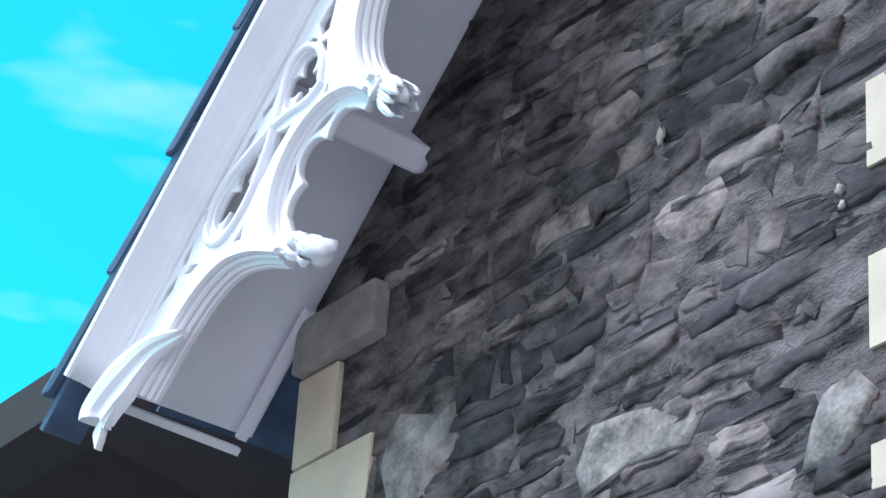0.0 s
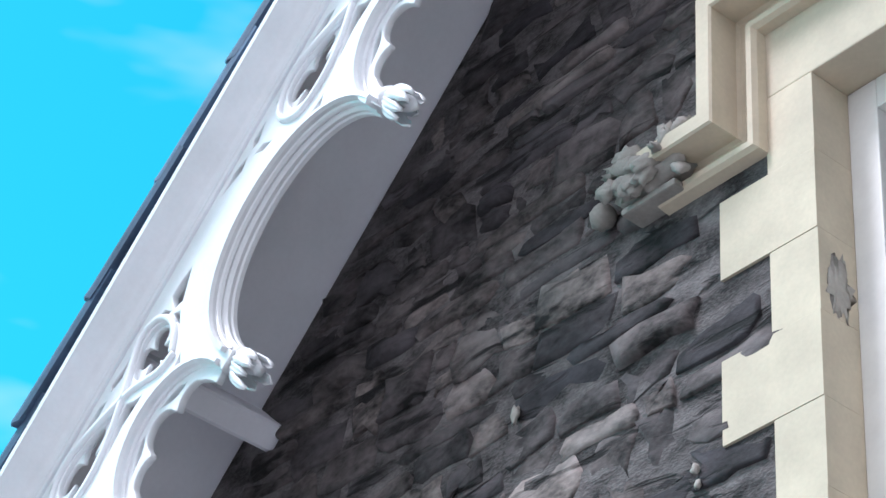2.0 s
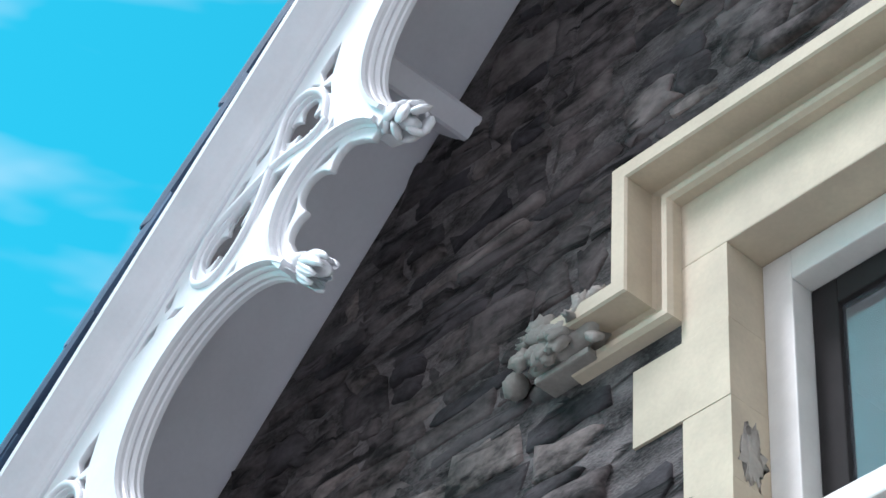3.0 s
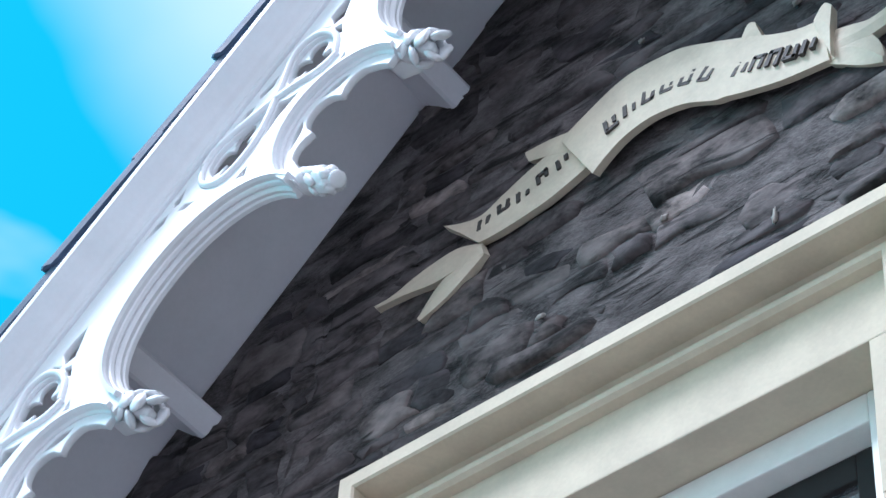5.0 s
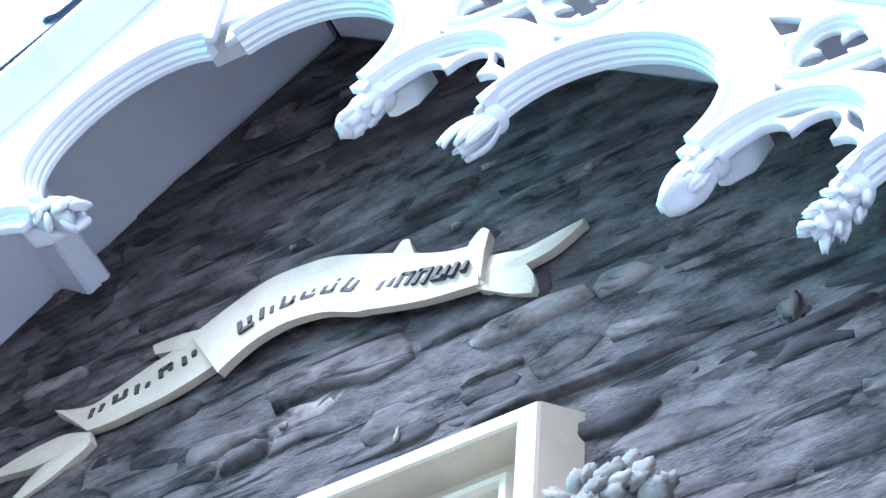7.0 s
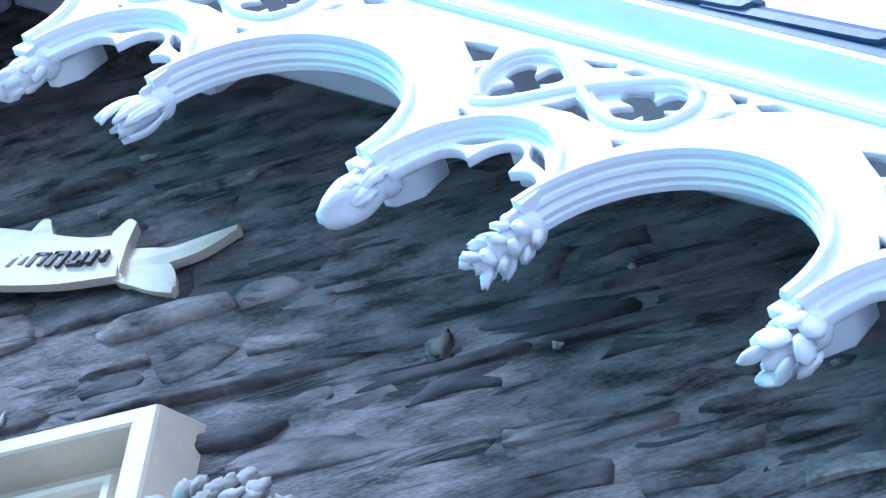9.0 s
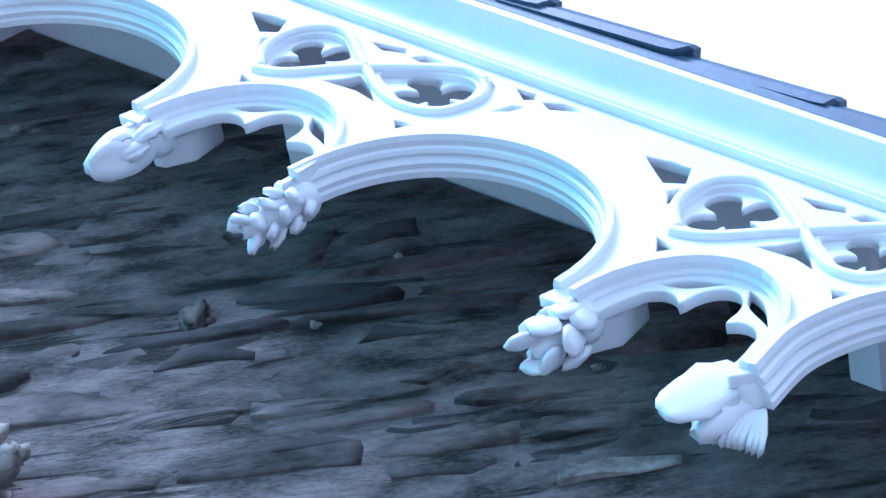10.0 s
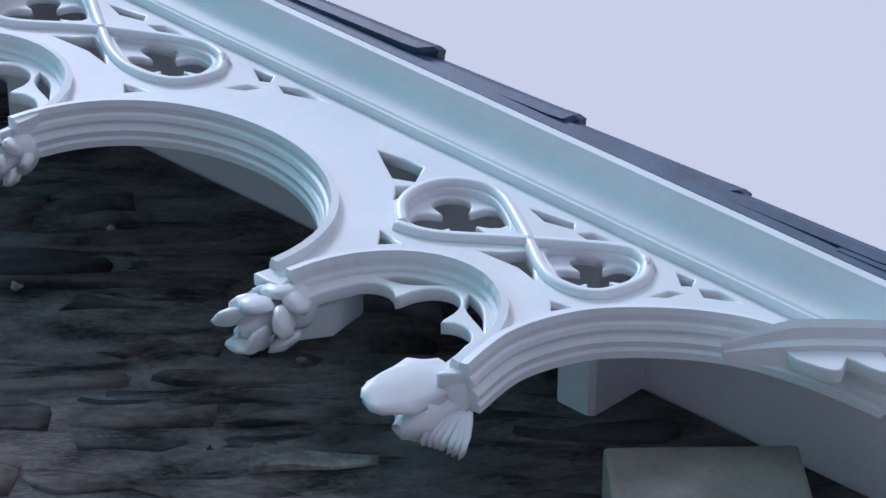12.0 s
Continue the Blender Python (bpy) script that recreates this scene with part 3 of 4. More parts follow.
# end brackets at the eaves
def end_bracket(side, ctrl, broad, label):
    """A curved moulding that ends the barge board, tapered to a point at its start, with a cusped edge under it."""
    ob = thing("eaves_bracket", label, "bracket", "eaves brackets")
    line = smooth_line(ctrl, 8)
    rings = []
    for i, (u, w) in enumerate(line):
        a, b = line[max(i - 1, 0)], line[min(i + 1, len(line) - 1)]
        t = Vector((b[0] - a[0], b[1] - a[1])).normalized()
        n = Vector((t.y, -t.x))
        k = min(1.0, 0.12 + 2.2 * i / len(line))
        rings.append([barge(side, u + n.x * p * k * broad, w + n.y * p * k * broad, d) for p, d in ((0.0, 0.0), (0.0, 0.03 + 0.04 * k), (0.012, 0.035 + 0.045 * k), (0.024, 0.03 + 0.04 * k), (0.03, 0.02 + 0.03 * k), (0.045, 0.018 + 0.028 * k), (0.05, 0.015), (0.052, 0.0))])
    part("moulding", sweep(bmesh.new(), rings), PAINT, ob)
    top, low = [], []
    for i, (u, w) in enumerate(line[len(line) // 3:-6]):
        a, b = line[max(i - 1, 0)], line[min(i + 1, len(line) - 1)]
        t = Vector((b[0] - a[0], b[1] - a[1])).normalized()
        n = Vector((t.y, -t.x))
        k = i / max(1, len(line) * 2 / 3)
        deep = broad * 0.038 + 0.035 + 0.055 * abs(math.sin(k * math.pi * 2.4))
        top.append((u + n.x * 0.038 * broad, w + n.y * 0.038 * broad))
        low.append((u + n.x * deep, w + n.y * deep))
    part("cusping", flat_solid(top + low[::-1], [], lambda u, w, d: barge(side, u, w, d + 0.02), 0.03, 0.003), PAINT, ob)
    return ob


end_bracket(1, [(-2.04, -0.25), (-2.01, -0.18), (-1.96, -0.10), (-1.89, -0.02), (-1.80, 0.07)], 1.3, "white painted curved bracket end of the barge board")
end_bracket(-1, [(-1.60, -0.35), (-1.50, -0.19), (-1.36, -0.09), (-1.23, -0.035), (-1.13, -0.02), (-1.08, -0.05)], 3.2, "white painted curved bracket end of the barge board")

# ---------------------------------------------------------------- soffit, purlins, roof
for side, low, inner in ((1, -1.35, 0.13), (-1, -1.19, 0.19)):
    bm = bmesh.new()
    rings = []
    for u in (apex_u(0.13), low):
        f = 0 if u < -3 else 1
        a, b = (apex_u(0.13), apex_u(0.16)) if not f else (low, low)
        rings.append([on_slope(side, a, inner, 0.02), barge(side, a, 0.13, -0.05), barge(side, b, 0.155, -0.05), on_slope(side, b, inner + 0.025, 0.02)])
    sweep(bm, rings)
    tagged(link("soffit", bm, SOFFIT), "grey-white painted boarded soffit under the verge", "soffit", kind="structure")
    for u in (-6.07, -4.50, -2.58 if side > 0 else -2.46):
        ob = thing("purlin", "white painted purlin end under the verge soffit", "purlin", "purlin ends")
        bm = bmesh.new()
        corners = [(u - 0.055, inner - 0.002), (u + 0.055, inner - 0.002), (u + 0.055, -0.038), (u + 0.043, -0.05), (u - 0.043, -0.05), (u - 0.055, -0.038)]
        sweep(bm, [[on_slope(side, uu, ww, 0.015) for uu, ww in corners], [Vector(barge(side, uu, ww, -0.055)) for uu, ww in corners]])
        part("beam", bm, SOFFIT, ob)
    # a thin bed mould where soffit and wall meet at the foot
    if side < 0:
        ob = thing("soffit_batten", "white painted batten on the soffit beside the wall", "batten")
        bm = bmesh.new()
        sweep(bm, [[on_slope(side, uu, ww, yy) for ww, yy in ((0.128, -0.08), (0.10, -0.08), (0.10, -0.04), (0.128, -0.04))] for uu in (-1.75, low)])
        part("strip", bm, SOFFIT, ob)
        ob = thing("eaves_closer", "white painted closing board at the foot of the soffit", "board")
        bm = bmesh.new()
        sweep(bm, [[on_slope(side, uu, ww, yy) for yy in (-0.66, -0.07)] + [on_slope(side, uu, ww + 0.03, yy) for yy in (-0.07, -0.66)] for uu, ww in ((low + 0.02, 0.05), (low + 0.05, 0.05))])
        part("board", bm, PAINT, ob)

roof = thing("roof", "blue-grey slate roof with a stepped slate verge", "roof")
for side in (1, -1):
    bm = bmesh.new()
    sl = []
    for u in (0, 1):
        ring = []
        for w, y in ((0.158, 0), (0.222, 0.03), (0.222, 6.0), (0.24, 6.0), (0.24, 0.03), (0.175, 0)):
            uu = apex_u(w) if u == 0 else (-1.3 if side > 0 else -1.16)
            p = on_slope(side, uu, w, y)
            if y == 0:
                p.y = barge(side, uu, w, -0.3).y
            ring.append(p)
        sl.append(ring)
    sweep(bm, sl)
    part("deck", bm, SLATE, roof)
    step = 0.44 if side > 0 else 0.50
    u = -1.01 if side > 0 else -1.06
    k = 0
    while u > APEX + 0.1:
        rnd = random.Random(k * 7 + 1 + (50 if side > 0 else 0))
        u1, u0 = u - 0.02, max(u - step - 0.16, apex_u(0.2))
        d1 = (0.116 if side > 0 else 0.146) + rnd.uniform(-0.010, 0.010)
        w1, lift, thick = 0.144, 0.022 + rnd.uniform(-0.006, 0.008), 0.048
        tip = rnd.uniform(0.008, 0.03)
        rings = []
        for uu, low, fore in ((u0, -lift, d1 - 0.012), (u1 - 0.05, -0.004, d1 - 0.002), (u1 - 0.012, 0.0, d1), (u1, 0.006, d1 - 0.008)):
            end = uu + (tip if uu > u1 - 0.03 else 0)
            rings.append([barge(side, uu, w1 + low, fore), barge(side, uu, w1 + low, -0.03), barge(side, uu, w1 + low + thick, -0.03), barge(side, end, w1 + low + thick, fore), barge(side, end, w1 + low + thick * 0.5, fore + 0.006)])
        part("slate", sweep(bmesh.new(), rings), SLATE, roof)
        u -= step
        k += 1
    # bedding under the verge slates
    bm = bmesh.new()
    sweep(bm, [[barge(side, uu, w, d) for w, d in ((0.109, -0.06), (0.109, 0.10), (0.132, 0.106), (0.132, -0.06))] for uu in (apex_u(0.16), -0.95)])
    part("undercloak", bm, SLATE, roof)

# ---------------------------------------------------------------- window, surround and hood
HOOD = [(-3.97, 6.83), (-3.71, 6.83), (-3.71, 7.31), (-1.555, 7.31), (-1.555, 6.83), (-1.26, 6.83)]
HOOD_PROFILE = [(-0.075, 0.0), (-0.004, 0.14), (0.004, 0.15), (0.058, 0.15), (0.066, 0.143), (0.070, 0.035), (0.080, 0.024), (0.116, 0.020), (0.122, 0.044), (0.138, 0.064), (0.158, 0.062), (0.170, 0.046), (0.176, 0.0)]


def mitred(path, prof):
    rings = []
    for i, p in enumerate(path):
        p = Vector(p)
        dirs = []
        if i:
            dirs.append((p - Vector(path[i - 1])).normalized())
        if i < len(path) - 1:
            dirs.append((Vector(path[i + 1]) - p).normalized())
        ns = [Vector((d.y, -d.x)) for d in dirs]
        m = sum(ns, Vector((0, 0)))
        m = m / m.length_squared if len(ns) == 1 else m * (1 / (1 + ns[0].dot(ns[1])))
        rings.append([Vector((p.x + m.x * r, -d, p.y + m.y * r)) for r, d in prof])
    return rings


hood = thing("hood_mould", "cream stone label moulding over the window", "hood mould")
corner_rings = mitred(HOOD, HOOD_PROFILE)
for name, a, z2 in zip(("left_return", "left_leg", "head", "right_leg", "right_return"), corner_rings, corner_rings[1:]):
    part(name, sweep(bmesh.new(), [a, *[[p.lerp(q, k / 6) for p, q in zip(a, z2)] for k in range(1, 6)], z2]), CREAM, hood)


def label_stop(x, z, flip, seed):
    """A spreading bunch of carved leaves on a small ledge at the end of the hood."""
    ob = thing("label_stop", "cream carved foliage boss at the hood mould's end", "label stop", "label stops")
    rnd = random.Random(seed)
    c = Vector((x, -0.06 if flip < 0 else -0.10, z))
    axes = (Vector((1, 0, 0)), Vector((0, 1, 0)), Vector((0, 0, 1)))
    bm = bmesh.new()
    blob(bm, c, axes, (0.16, 0.075, 0.085), 0.6)
    part("core", bm, PALE, ob, smooth=True)
    for k in range(24):
        a, b = rnd.uniform(-1, 1), rnd.uniform(-0.8, 1)
        f = math.sqrt(max(0.05, 1 - 0.7 * a * a - 0.5 * b * b))
        p = c + Vector((0.17 * a * flip, -0.075 * f - 0.01, 0.09 * b))
        out = Vector((0.8 * a * flip, -f, 0.7 * b)).normalized()
        along = Vector((flip * (0.5 + a), -0.15, 0.9 * b + rnd.uniform(-0.5, 0.3))).normalized()
        flat = (out - along * out.dot(along)).normalized()
        bm = bmesh.new()
        blob(bm, p, (along.cross(flat), flat, along), (rnd.uniform(0.028, 0.042), 0.019, rnd.uniform(0.036, 0.052)), 0.6, 7)
        part("leaf", bm, PALE, ob, smooth=True)
    if flip < 0:
        bm = bmesh.new()
        blob(bm, c + Vector((flip * 0.25, 0.01, -0.02)), axes, (0.05, 0.045, 0.045), 0.2)
        part("berry", bm, PALE, ob, smooth=True)
    part("ledge", box(bmesh.new(), (x - 0.12, -0.10, z - 0.115), (x + 0.12, 0.0, z - 0.088), 0.01), PALE, ob)
    return ob


label_stop(-3.97, 6.78, -1, 3)
label_stop(-1.34, 6.78, 1, 8)

surround = thing("window_surround", "cream limewashed stone surround with toothed quoins", "window surround")
for sgn, edge in ((-1, -3.35), (1, -1.81)):
    for k in range(8):
        top = 6.87 - (0 if k == 0 else 0.30 + 0.298 * (k - 1))
        bot = 6.87 - (0.30 + 0.298 * k)
        wide = 0.39 if k % 2 == 1 else 0.19
        xs = sorted((edge, edge + sgn * wide))
        bm = box(bmesh.new(), (xs[0], -0.012 - 0.002 * (k % 2), bot), (xs[1], 0.2, top - 0.0005), 0.0012)
        part("quoin", bm, CREAM, surround)
bm = box(bmesh.new(), (-3.56, -0.011, 6.872), (-1.60, 0.2, 7.22), 0.006)
part("lintel", bm, CREAM, surround)
bm = box(bmesh.new(), (-3.62, -0.08, 4.75), (-1.54, 0.2, 4.9), 0.01)
part("sill", bm, CREAM, surround)

window = thing("window_1", "white painted timber sash window with grey glass", "window", kind="structure")
def frame_ring(x0, x1, z0, z1, wide, y0, y1, mat, name, parent):
    for lo, hi in (((x0, y0, z0), (x0 + wide, y1, z1)), ((x1 - wide, y0, z0), (x1, y1, z1)), ((x0 + wide, y0, z1 - wide), (x1 - wide, y1, z1)), ((x0 + wide, y0, z0), (x1 - wide, y1, z0 + wide))):
        part(name, box(bmesh.new(), lo, hi, 0.006), mat, parent)
frame_ring(-3.35, -1.81, 4.9, 6.87, 0.115, 0.15, 0.30, TIMBER, "window_frame", window)
frame_ring(-3.232, -1.928, 5.018, 6.752, 0.10, 0.235, 0.28, BROWN, "sash", window)
part("mullion", box(bmesh.new(), (-2.62, 0.17, 5.02), (-2.54, 0.29, 6.75), 0.006), TIMBER, window)
for x0, x1 in ((-3.132, -2.62), (-2.54, -2.028)):
    bm = box(bmesh.new(), (x0, 0.255, 5.118), (x1, 0.261, 6.652))
    p = part("pane", bm, GLASS, window)
    p.visible_shadow = False
for x0, x1 in ((-3.232, -2.622), (-2.538, -1.928)):
    part("meeting_rail", box(bmesh.new(), (x0, 0.19, 5.84), (x1, 0.234, 5.93), 0.008), TIMBER, window)
for x in (-3.19, -1.97):
    bm = bmesh.new()
    sweep(bm, [[Vector((x + a * k, 0.212 + b * k, zz)) for a, b in ((-0.035, -0.02), (0.035, -0.02), (0.035, 0.02), (-0.035, 0.02))] for zz, k in ((5.845, 1.0), (5.80, 1.0), (5.775, 0.7), (5.755, 0.75), (5.74, 0.35))])
    part("sash_horn", bm, TIMBER, window)
bm = bmesh.new()
for lo, hi in (((-3.7, 1.6, 4.7), (-1.5, 1.65, 7.1)), ((-3.75, 0.5, 4.7), (-3.7, 1.65, 7.1)), ((-1.5, 0.5, 4.7), (-1.45, 1.65, 7.1))):
    box(bm, lo, hi)
tagged(link("room_wall", bm, ROOM), "pale plastered room walls behind the window", "wall", kind="structure")
tagged(link("ceiling", box(bmesh.new(), (-3.75, 0.5, 7.1), (-1.45, 1.65, 7.2)), ROOM), "pale plaster ceiling of the room behind the window", "ceiling", kind="structure")
tagged(link("floor", box(bmesh.new(), (-3.75, 0.5, 4.6), (-1.45, 1.65, 4.7)), ROOM), "pale floor of the room behind the window", "floor", kind="structure")

# ---------------------------------------------------------------- motto ribbon
ribbon = thing("motto_ribbon", "cream carved stone ribbon with dark worn lettering", "carved ribbon")


def ribbon_piece(name, top, low, d0, d1, bend=0.0):
    """A curling strip between its upper and lower edge."""
    a, b = smooth_line(top, 6), smooth_line(low, 6)
    n = max(len(a), len(b))
    ia = [a[round(i * (len(a) - 1) / (n - 1))] for i in range(n)]
    ib = [b[round(i * (len(b) - 1) / (n - 1))] for i in range(n)]
    rings = []
    for i, (p, q) in enumerate(zip(ia, ib)):
        t = i / (n - 1)
        d = d0 + (d1 - d0) * t + bend * math.sin(math.pi * t)
        rings.append([Vector((p[0], -d, p[1])), Vector((p[0] * 0.5 + q[0] * 0.5, -d - 0.008, p[1] * 0.5 + q[1] * 0.5)), Vector((q[0], -d, q[1])), Vector((q[0] + 0.004, -d + 0.034, q[1] + 0.012)), Vector((p[0], -d + 0.034, p[1]))])
    part(name, sweep(bmesh.new(), rings), RIBBON, ribbon, smooth=False)


ribbon_piece("left_strip", [(-3.44, 8.49), (-3.36, 8.45), (-3.27, 8.43), (-3.17, 8.48), (-3.07, 8.53), (-2.97, 8.57), (-2.90, 8.62)], [(-3.27, 8.28), (-3.20, 8.275), (-3.13, 8.28), (-3.05, 8.29), (-2.97, 8.305), (-2.87, 8.34), (-2.78, 8.38)], 0.06, 0.05)
ribbon_piece("main_strip", [(-2.91, 8.56), (-2.854, 8.587), (-2.736, 8.645), (-2.65, 8.675), (-2.57, 8.683), (-2.427, 8.665), (-2.333, 8.63), (-2.127, 8.508), (-2.016, 8.439), (-1.928, 8.402), (-1.835, 8.39)], [(-2.765, 8.27), (-2.732, 8.293), (-2.652, 8.344), (-2.57, 8.366), (-2.491, 8.366), (-2.375, 8.333), (-2.262, 8.262), (-2.215, 8.25), (-2.129, 8.219), (-1.999, 8.181), (-1.828, 8.157)], 0.075, 0.07, 0.02)
ribbon_piece("fold", [(-3.09, 8.655), (-3.02, 8.645), (-2.95, 8.63), (-2.86, 8.60)], [(-3.07, 8.59), (-3.0, 8.56), (-2.92, 8.52), (-2.84, 8.47)], 0.05, 0.06)
ribbon_piece("curl", [(-2.145, 8.53), (-2.118, 8.582), (-2.09, 8.57)], [(-2.12, 8.46), (-2.09, 8.47), (-2.06, 8.45)], 0.082, 0.082)
ribbon_piece("hook", [(-1.865, 8.395), (-1.825, 8.449), (-1.796, 8.42)], [(-1.86, 8.33), (-1.835, 8.25), (-1.815, 8.16)], 0.082, 0.082)
ribbon_piece("right_tail", [(-1.80, 8.31), (-1.74, 8.29), (-1.68, 8.27), (-1.61, 8.285), (-1.555, 8.30), (-1.48, 8.315)], [(-1.84, 8.16), (-1.79, 8.17), (-1.74, 8.18), (-1.66, 8.19), (-1.58, 8.215), (-1.485, 8.29)], 0.06, 0.05)
ribbon_piece("right_tail", [(-1.78, 8.25), (-1.70, 8.22), (-1.655, 8.14), (-1.64, 8.05)], [(-1.84, 8.16), (-1.78, 8.11), (-1.72, 8.06), (-1.65, 8.02)], 0.055, 0.05)
ribbon_piece("left_tail", [(-3.26, 8.28), (-3.37, 8.33), (-3.47, 8.33), (-3.56, 8.315), (-3.66, 8.285), (-3.75, 8.275)], [(-3.25, 8.22), (-3.35, 8.22), (-3.44, 8.215), (-3.50, 8.22), (-3.60, 8.245), (-3.74, 8.265)], 0.05, 0.045)
ribbon_piece("left_tail", [(-3.30, 8.26), (-3.38, 8.24), (-3.46, 8.19), (-3.54, 8.08)], [(-3.25, 8.22), (-3.33, 8.16), (-3.42, 8.10), (-3.53, 8.06)], 0.046, 0.042)


def glyph(x, z, turn, high, seed, d):
    """Worn strokes of a letter that can no longer be read."""
    rnd = random.Random(seed)
    c, s = math.cos(turn), math.sin(turn)
    strokes = [(-0.020, 0.0, 0.016, high * rnd.uniform(0.8, 1.0)), (0.018, rnd.uniform(-0.2, 0.2) * high, 0.014, high * rnd.uniform(0.45, 0.9))]
    if rnd.random() < 0.6:
        strokes.append((0.0, rnd.choice((-0.4, 0.4)) * high, 0.05, 0.016))
    for a, b, w, h in strokes:
        bm = bmesh.new()
        vs = []
        for yy in (-d - 0.002, -d + 0.016):
            for p, q in ((-w / 2, -h / 2), (w / 2, -h / 2), (w / 2 + 0.006, h / 2), (-w / 2 + 0.006, h / 2)):
                p, q = a + p + rnd.uniform(-0.002, 0.002), b + q
                vs.append(bm.verts.new((x + p * c - q * s, yy, z + p * s + q * c)))
        for f in ((0, 1, 2, 3), (7, 6, 5, 4), (0, 4, 5, 1), (1, 5, 6, 2), (2, 6, 7, 3), (3, 7, 4, 0)):
            bm.faces.new([vs[i] for i in f])
        part("stroke", bm, BLACK, ribbon)


for k in range(5):
    t = k / 4
    glyph(-3.25 + 0.34 * t, 8.365 + 0.085 * t + 0.01 * math.sin(t * 9), 0.1 + 0.25 * t, 0.05, 20 + k, 0.0655)
for k in range(6):
    t = k / 5
    glyph(-2.68 + 0.40 * t, 8.455 + 0.05 * math.sin(t * 2.6) - 0.06 * t * t, 0.30 - 0.85 * t, 0.07, 40 + k, 0.0975)
for k in range(5):
    t = k / 4
    glyph(-2.15 + 0.26 * t, 8.345 - 0.085 * t, -0.45 + 0.2 * t, 0.07, 60 + k, 0.0925)

# ---------------------------------------------------------------- quoins and springers at the wall's ends
def block(name, lo, hi, label, category, group="", mat=PALE, bev=0.012):
    ob = thing(name, label, category, group)
    part("block", box(bmesh.new(), lo, hi, bev, 0.004), mat, ob)


block("springer_stone", (0.74, -0.17, 5.9), (1.14, 0.0, 6.40), "pale grey dressed springer stone under the eaves", "springer stone", "springer stones")
block("springer_stone", (-6.64, -0.07, 6.06), (-6.14, 0.02, 6.28), "weathered sandstone springer block under the eaves", "springer stone", "springer stones")
z = 6.05
for k in range(10):
    wide = 0.25 if k % 2 == 0 else 0.50
    high = 0.38 if k % 2 == 0 else 0.33
    block("quoin_stone", (-6.64, -0.03, z - high + 0.01), (-6.64 + wide, 0.1, z), "cream limewashed dressed quoin stone at the corner", "quoin stone", "corner quoins", CREAM if k % 2 == 0 or k > 0 else PALE)
    z -= high
z = 5.88
for k in range(10):
    wide = 0.45 if k % 2 == 0 else 0.28
    block("quoin_stone", (1.48 - wide, -0.03, z - 0.33), (1.48, 0.1, z), "cream limewashed dressed quoin stone at the corner", "quoin stone", "corner quoins", CREAM)
    z -= 0.34

# side wing set back beyond the corner, in shade under its own eaves
bm = box(bmesh.new(), (-14, 1.4, 0), (-6.4, 1.8, 5.6))
tagged(link("wall_west", bm, MORTAR), "shaded rubble side wing behind the gable", "wall", kind="structure")
# the deep shade on these eaves is put into their colour
ob = thing("eaves_gutter", "eaves and gutter of the side roof, their shade put into a near-black colour", "gutter")
bm = bmesh.new()
sweep(bm, [[Vector((x, y, zz)) for y, zz in ((-0.62, 5.98), (-0.62, 6.2), (1.6, 6.9), (1.6, 5.6), (-0.45, 5.9))] for x in (-12.0, -7.35)])
part("gutter_board", bm, BROWN, ob)

# ---------------------------------------------------------------- the rubble
def inside(x, z, pad=0.0):
    if z > wall_top(x) - 0.02 - pad or x < WALL_L + 0.02 or x > WALL_R - 0.02:
        return False
    if -3.53 < x < -1.63 and 4.9 < z < 7.2:
        return False
    if (x < -3.5 or x > -1.66) and -3.72 < x < -1.44 and 4.8 < z < 6.87 and int((6.87 - z - 0.002) / 0.298) % 2 == 1:
        return False
    if -3.70 < x < -1.56 and 6.9 < z < 7.3:
        return False
    if x < -6.14 and z < 6.28:
        return False
    if x > 0.74 and 5.9 < z < 6.40:
        return False
    return True


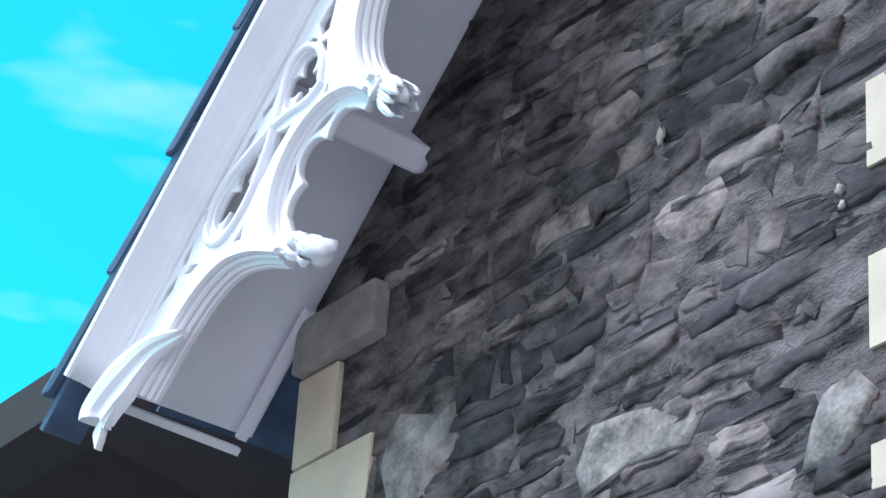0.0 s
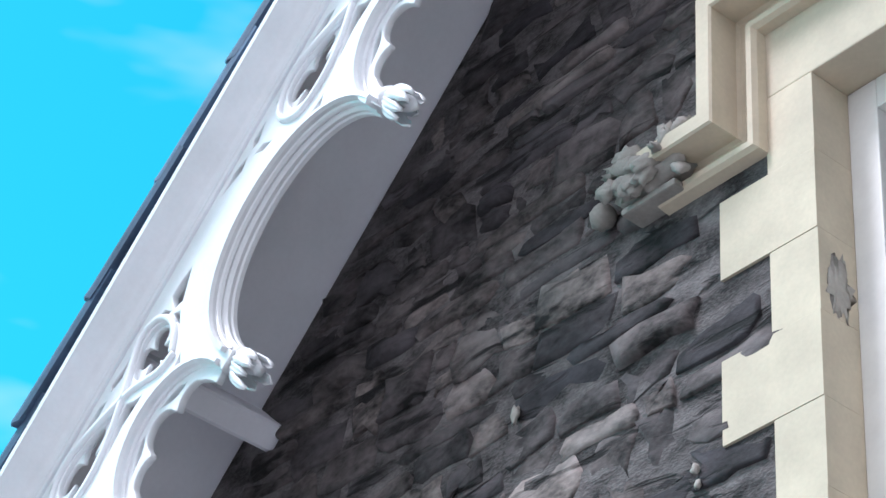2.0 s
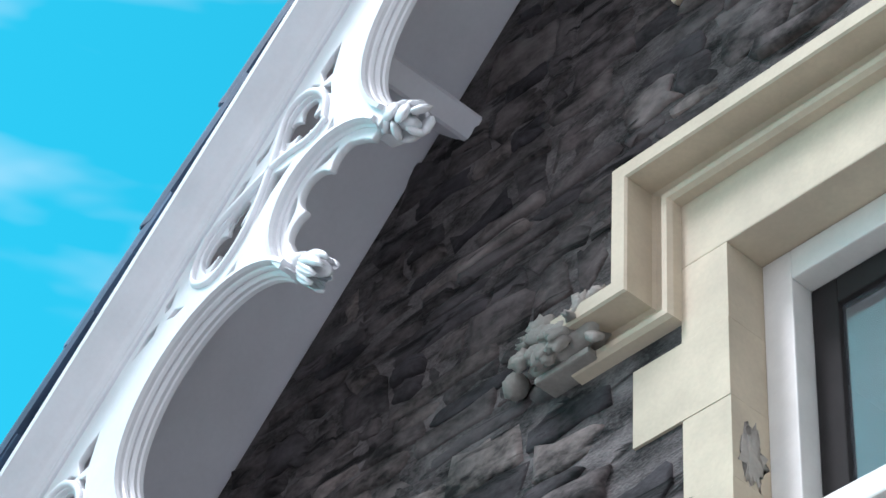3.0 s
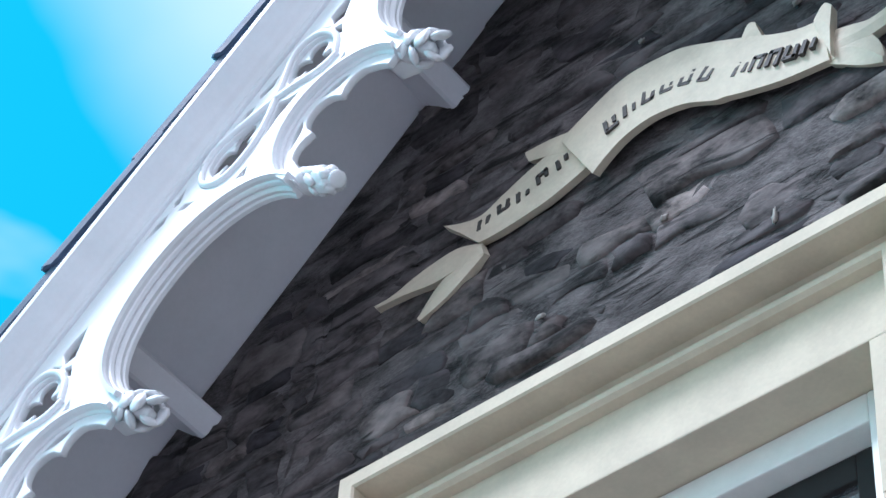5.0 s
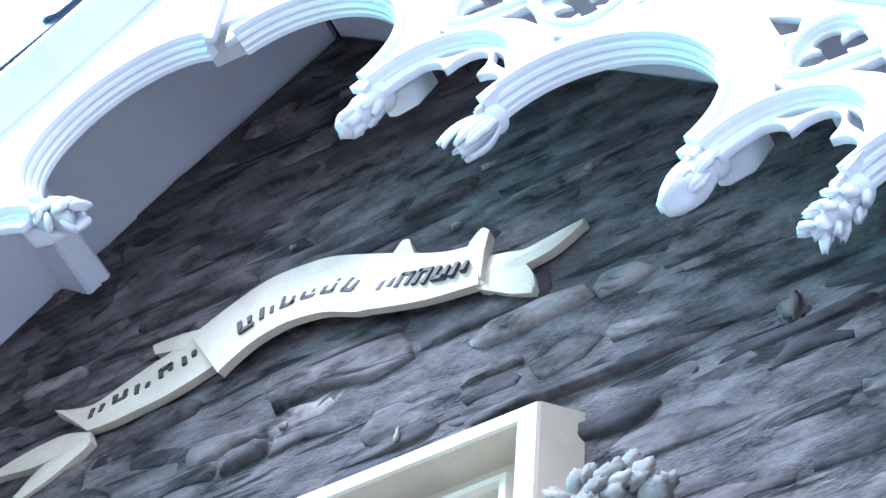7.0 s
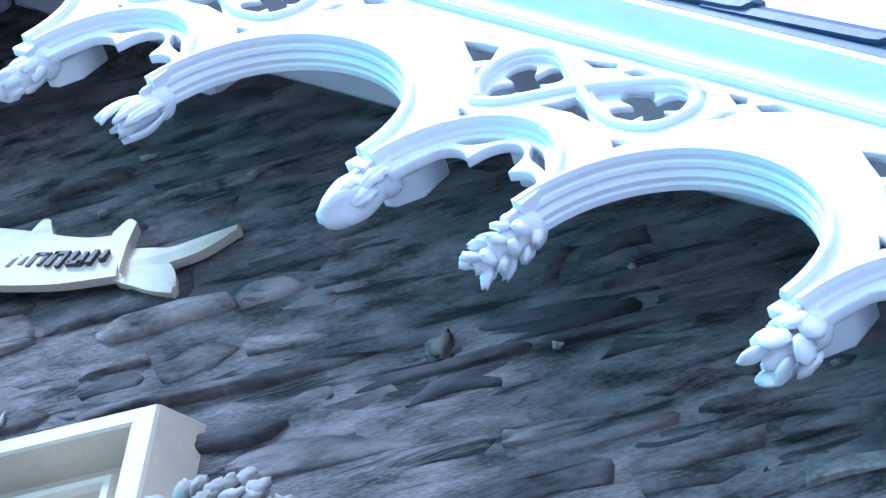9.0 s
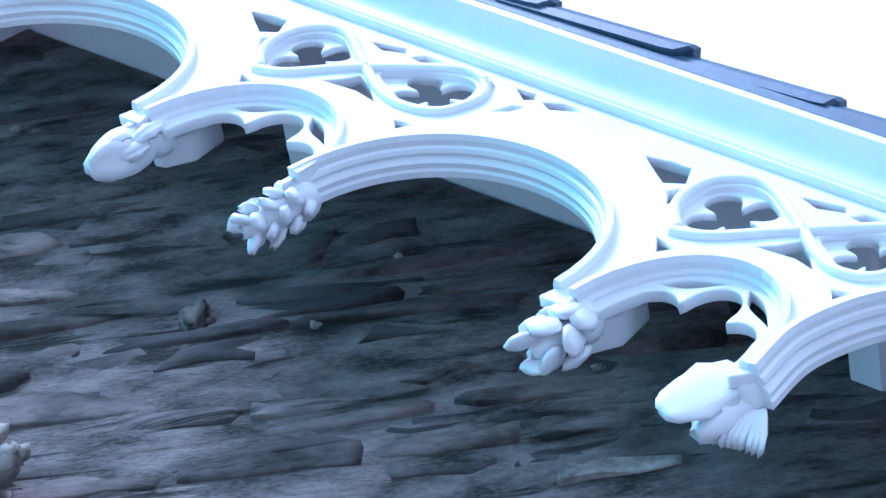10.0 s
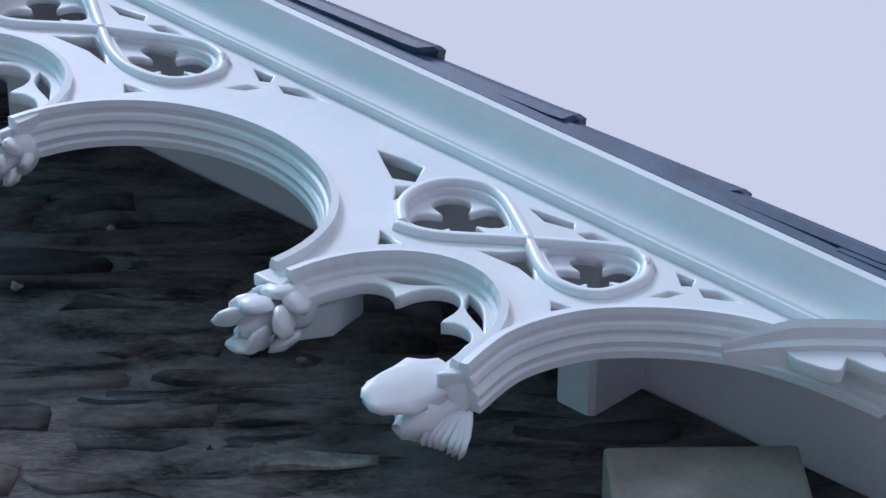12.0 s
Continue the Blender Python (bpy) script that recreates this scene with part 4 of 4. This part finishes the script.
def stone_verts(x0, x1, zl0, zr0, zl1, zr1, rnd):
    """An uneven rubble stone: a rim against the mortar, a rounded shoulder and a rough face."""
    w, h = x1 - x0, (zl1 + zr1 - zl0 - zr0) / 2
    gap = rnd.uniform(0.0, 0.007)
    proud = rnd.uniform(0.002, 0.014) if rnd.random() < 0.9 else rnd.uniform(0.016, 0.04)
    ring = []
    for t in (0.06, 0.34, 0.68, 0.95):
        ring.append((x0 + w * t, zl0 + (zr0 - zl0) * t + gap))
    ring.append((x1 - gap, zr0 + (zr1 - zr0) * 0.5))
    for t in (0.94, 0.62, 0.3, 0.05):
        ring.append((x0 + w * t, zl1 + (zr1 - zl1) * t - gap))
    ring.append((x0 + gap, zl0 + (zl1 - zl0) * 0.5))
    j = min(w, h) * 0.24
    ring = [(x + rnd.uniform(-j, j), z + rnd.uniform(-j, j) * 0.7) for x, z in ring]
    cx, cz = (x0 + x1) / 2 + rnd.uniform(-0.15, 0.15) * w, (zl0 + zl1 + zr0 + zr1) / 4 + rnd.uniform(-0.2, 0.2) * h
    verts, faces = [], []
    tiltx, tiltz = rnd.uniform(-0.05, 0.05), rnd.uniform(-0.14, 0.08)
    for k, (depth, shrink) in enumerate(((-0.03, 1.0), (proud * 0.55, 0.97), (proud, rnd.uniform(0.66, 0.9)))):
        for x, z in ring:
            px, pz = cx + (x - cx) * shrink, cz + (z - cz) * shrink
            d = depth + ((px - cx) * tiltx + (pz - cz) * tiltz if k else 0) + (rnd.uniform(-0.006, 0.006) if k else 0)
            verts.append((px, -d, pz))
    n = len(ring)
    for a in (0, 1):
        for i in range(n):
            faces.append((a * n + i, a * n + (i + 1) % n, (a + 1) * n + (i + 1) % n, (a + 1) * n + i))
    verts.append((cx, -proud - rnd.uniform(-0.004, 0.008), cz))
    for i in range(n):
        faces.append((2 * n + i, 2 * n + (i + 1) % n, 3 * n))
    return verts, faces


def rubble(z_low, z_high):
    """Uneven courses of rubble stones, their beds wandering up and down."""
    rnd = random.Random(5)
    stones = []
    z = z_low
    bed = lambda x, zz: zz + 0.05 * noise.noise(Vector((x * 0.55, zz * 1.3, 0.3))) + 0.02 * noise.noise(Vector((x * 2.1, zz * 2.0, 4.0)))
    while z < z_high:
        high = rnd.choice((0.07, 0.09, 0.11, 0.14, 0.18))
        x = WALL_L - rnd.uniform(0, 0.3)
        while x < WALL_R:
            wide = rnd.uniform(0.14, 0.36) * (1.3 if high < 0.13 else 1.0) * rnd.choice((0.6, 1.0, 1.0, 1.5)) * (1.0 + 0.5 * min(1, max(0, (x + 3.6) / 1.5)))
            a, b = x, x + wide
            zl0, zr0, zl1, zr1 = bed(a, z), bed(b, z), bed(a, z + high), bed(b, z + high)
            mx, mz = (a + b) / 2, (zl0 + zr1) / 2
            spans = [(zl0, zr0, zl1, zr1)]
            if high > 0.17 and wide < 0.3 and rnd.random() < 0.45:
                k = rnd.uniform(0.4, 0.6)
                ml, mr = zl0 + (zl1 - zl0) * k, zr0 + (zr1 - zr0) * k
                spans = [(zl0, zr0, ml, mr), (ml, mr, zl1, zr1)]
            for s in spans:
                if inside(mx, (s[0] + s[3]) / 2) and inside(a + 0.03, (s[0] + s[2]) / 2) and inside(b - 0.03, (s[1] + s[3]) / 2):
                    stones.append(((a + b) / 2, (s[0] + s[3]) / 2, stone_verts(a, b, *s, rnd)))
            x = b
        z += high
    return stones


stones = rubble(4.2, 10.3)
stones.sort(key=lambda s: abs(s[0] + 1.2) * 0.7 + abs(s[1] - 7.4))
rest_v, rest_f = [], []
for k, (cx, cz, (vs, fs)) in enumerate(stones):
    if k < 300:
        me = bpy.data.meshes.new("stone")
        me.from_pydata([(x - cx, y, zz - cz) for x, y, zz in vs], [], fs)
        me.materials.append(RUBBLE)
        me.polygons.foreach_set("use_smooth", [True] * len(me.polygons))
        ob = new("stone", me)
        ob.location = (cx, 0, cz)
        ob.parent = gable_wall
    else:
        base = len(rest_v)
        rest_v += vs
        rest_f += [tuple(base + i for i in f) for f in fs]
me = bpy.data.meshes.new("rubble_stones")
me.from_pydata(rest_v, [], rest_f)
me.polygons.foreach_set("use_smooth", [True] * len(me.polygons))
me.materials.append(RUBBLE)
ob = new("rubble_stones", me)
ob.parent = gable_wall
tagged(ob, "dark grey rubble stones", kind="stuff")

# pale splashes of mortar and lichen on the wall
for k, (x, z, w, h) in enumerate(((-1.48, 8.65, 0.03, 0.028), (-0.55, 7.34, 0.022, 0.018), (-1.96, 8.64, 0.03, 0.02), (-2.09, 7.61, 0.014, 0.06), (-2.51, 7.90, 0.025, 0.02), (0.12, 6.99, 0.022, 0.014), (-3.84, 5.64, 0.02, 0.03), (-3.83, 5.58, 0.018, 0.022), (-1.85, 8.93, 0.05, 0.018), (-4.64, 6.20, 0.03, 0.06), (-0.35, 7.62, 0.02, 0.012), (-2.6, 8.95, 0.02, 0.015), (-3.0, 7.75, 0.03, 0.02))):
    bm = bmesh.new()
    blob(bm, Vector((x, -0.024, z)), (Vector((1, 0, 0)), Vector((0, 1, 0)), Vector((0, 0, 1))), (w * 0.6, 0.009, h * 0.6), 1.0, 6)
    part("mortar_patch", bm, PALE, gable_wall, "pale mortar splash", smooth=True)

# a patch where the limewash has peeled from the window's reveal
bm = bmesh.new()
blob(bm, Vector((-3.349, 0.075, 6.08)), (Vector((1, 0, 0)), Vector((0, 1, 0)), Vector((0, 0, 1))), (0.002, 0.045, 0.09), 1.3, 12)
part("peeled_patch", bm, BARE, surround, "grey patch of bare stone", smooth=True)

# larger pale dressed stones in the rubble, and a dark spot
for x0, x1, z0, z1 in ((-6.06, -5.62, 5.30, 5.66), (-4.98, -4.42, 5.02, 5.27), (-3.97, -3.76, 4.80, 5.04), (-6.38, -6.12, 5.34, 5.66), (0.0, 0.3, 6.55, 6.64)):
    vs, fs = stone_verts(x0, x1, z0, z0 + 0.02, z1, z1 - 0.02, random.Random(int(x0 * 100)))
    bm = bmesh.new()
    made = [bm.verts.new((x, y - 0.012, zz)) for x, y, zz in vs]
    for f in fs:
        bm.faces.new([made[i] for i in f])
    part("pale_stone", bm, WEATHERED, gable_wall, "pale weathered stone", smooth=True)
# no recess: a raised lump with a hole's darkness put into its colour
bm = bmesh.new()
blob(bm, Vector((-0.86, -0.018, 7.47)), (Vector((1, 0, 0)), Vector((0, 1, 0)), Vector((0, 0, 1))), (0.035, 0.012, 0.07), 1.0, 7)
part("dark_lump", bm, BLACK, gable_wall, "flat black lump on the wall, standing in for a dark hole", smooth=True)
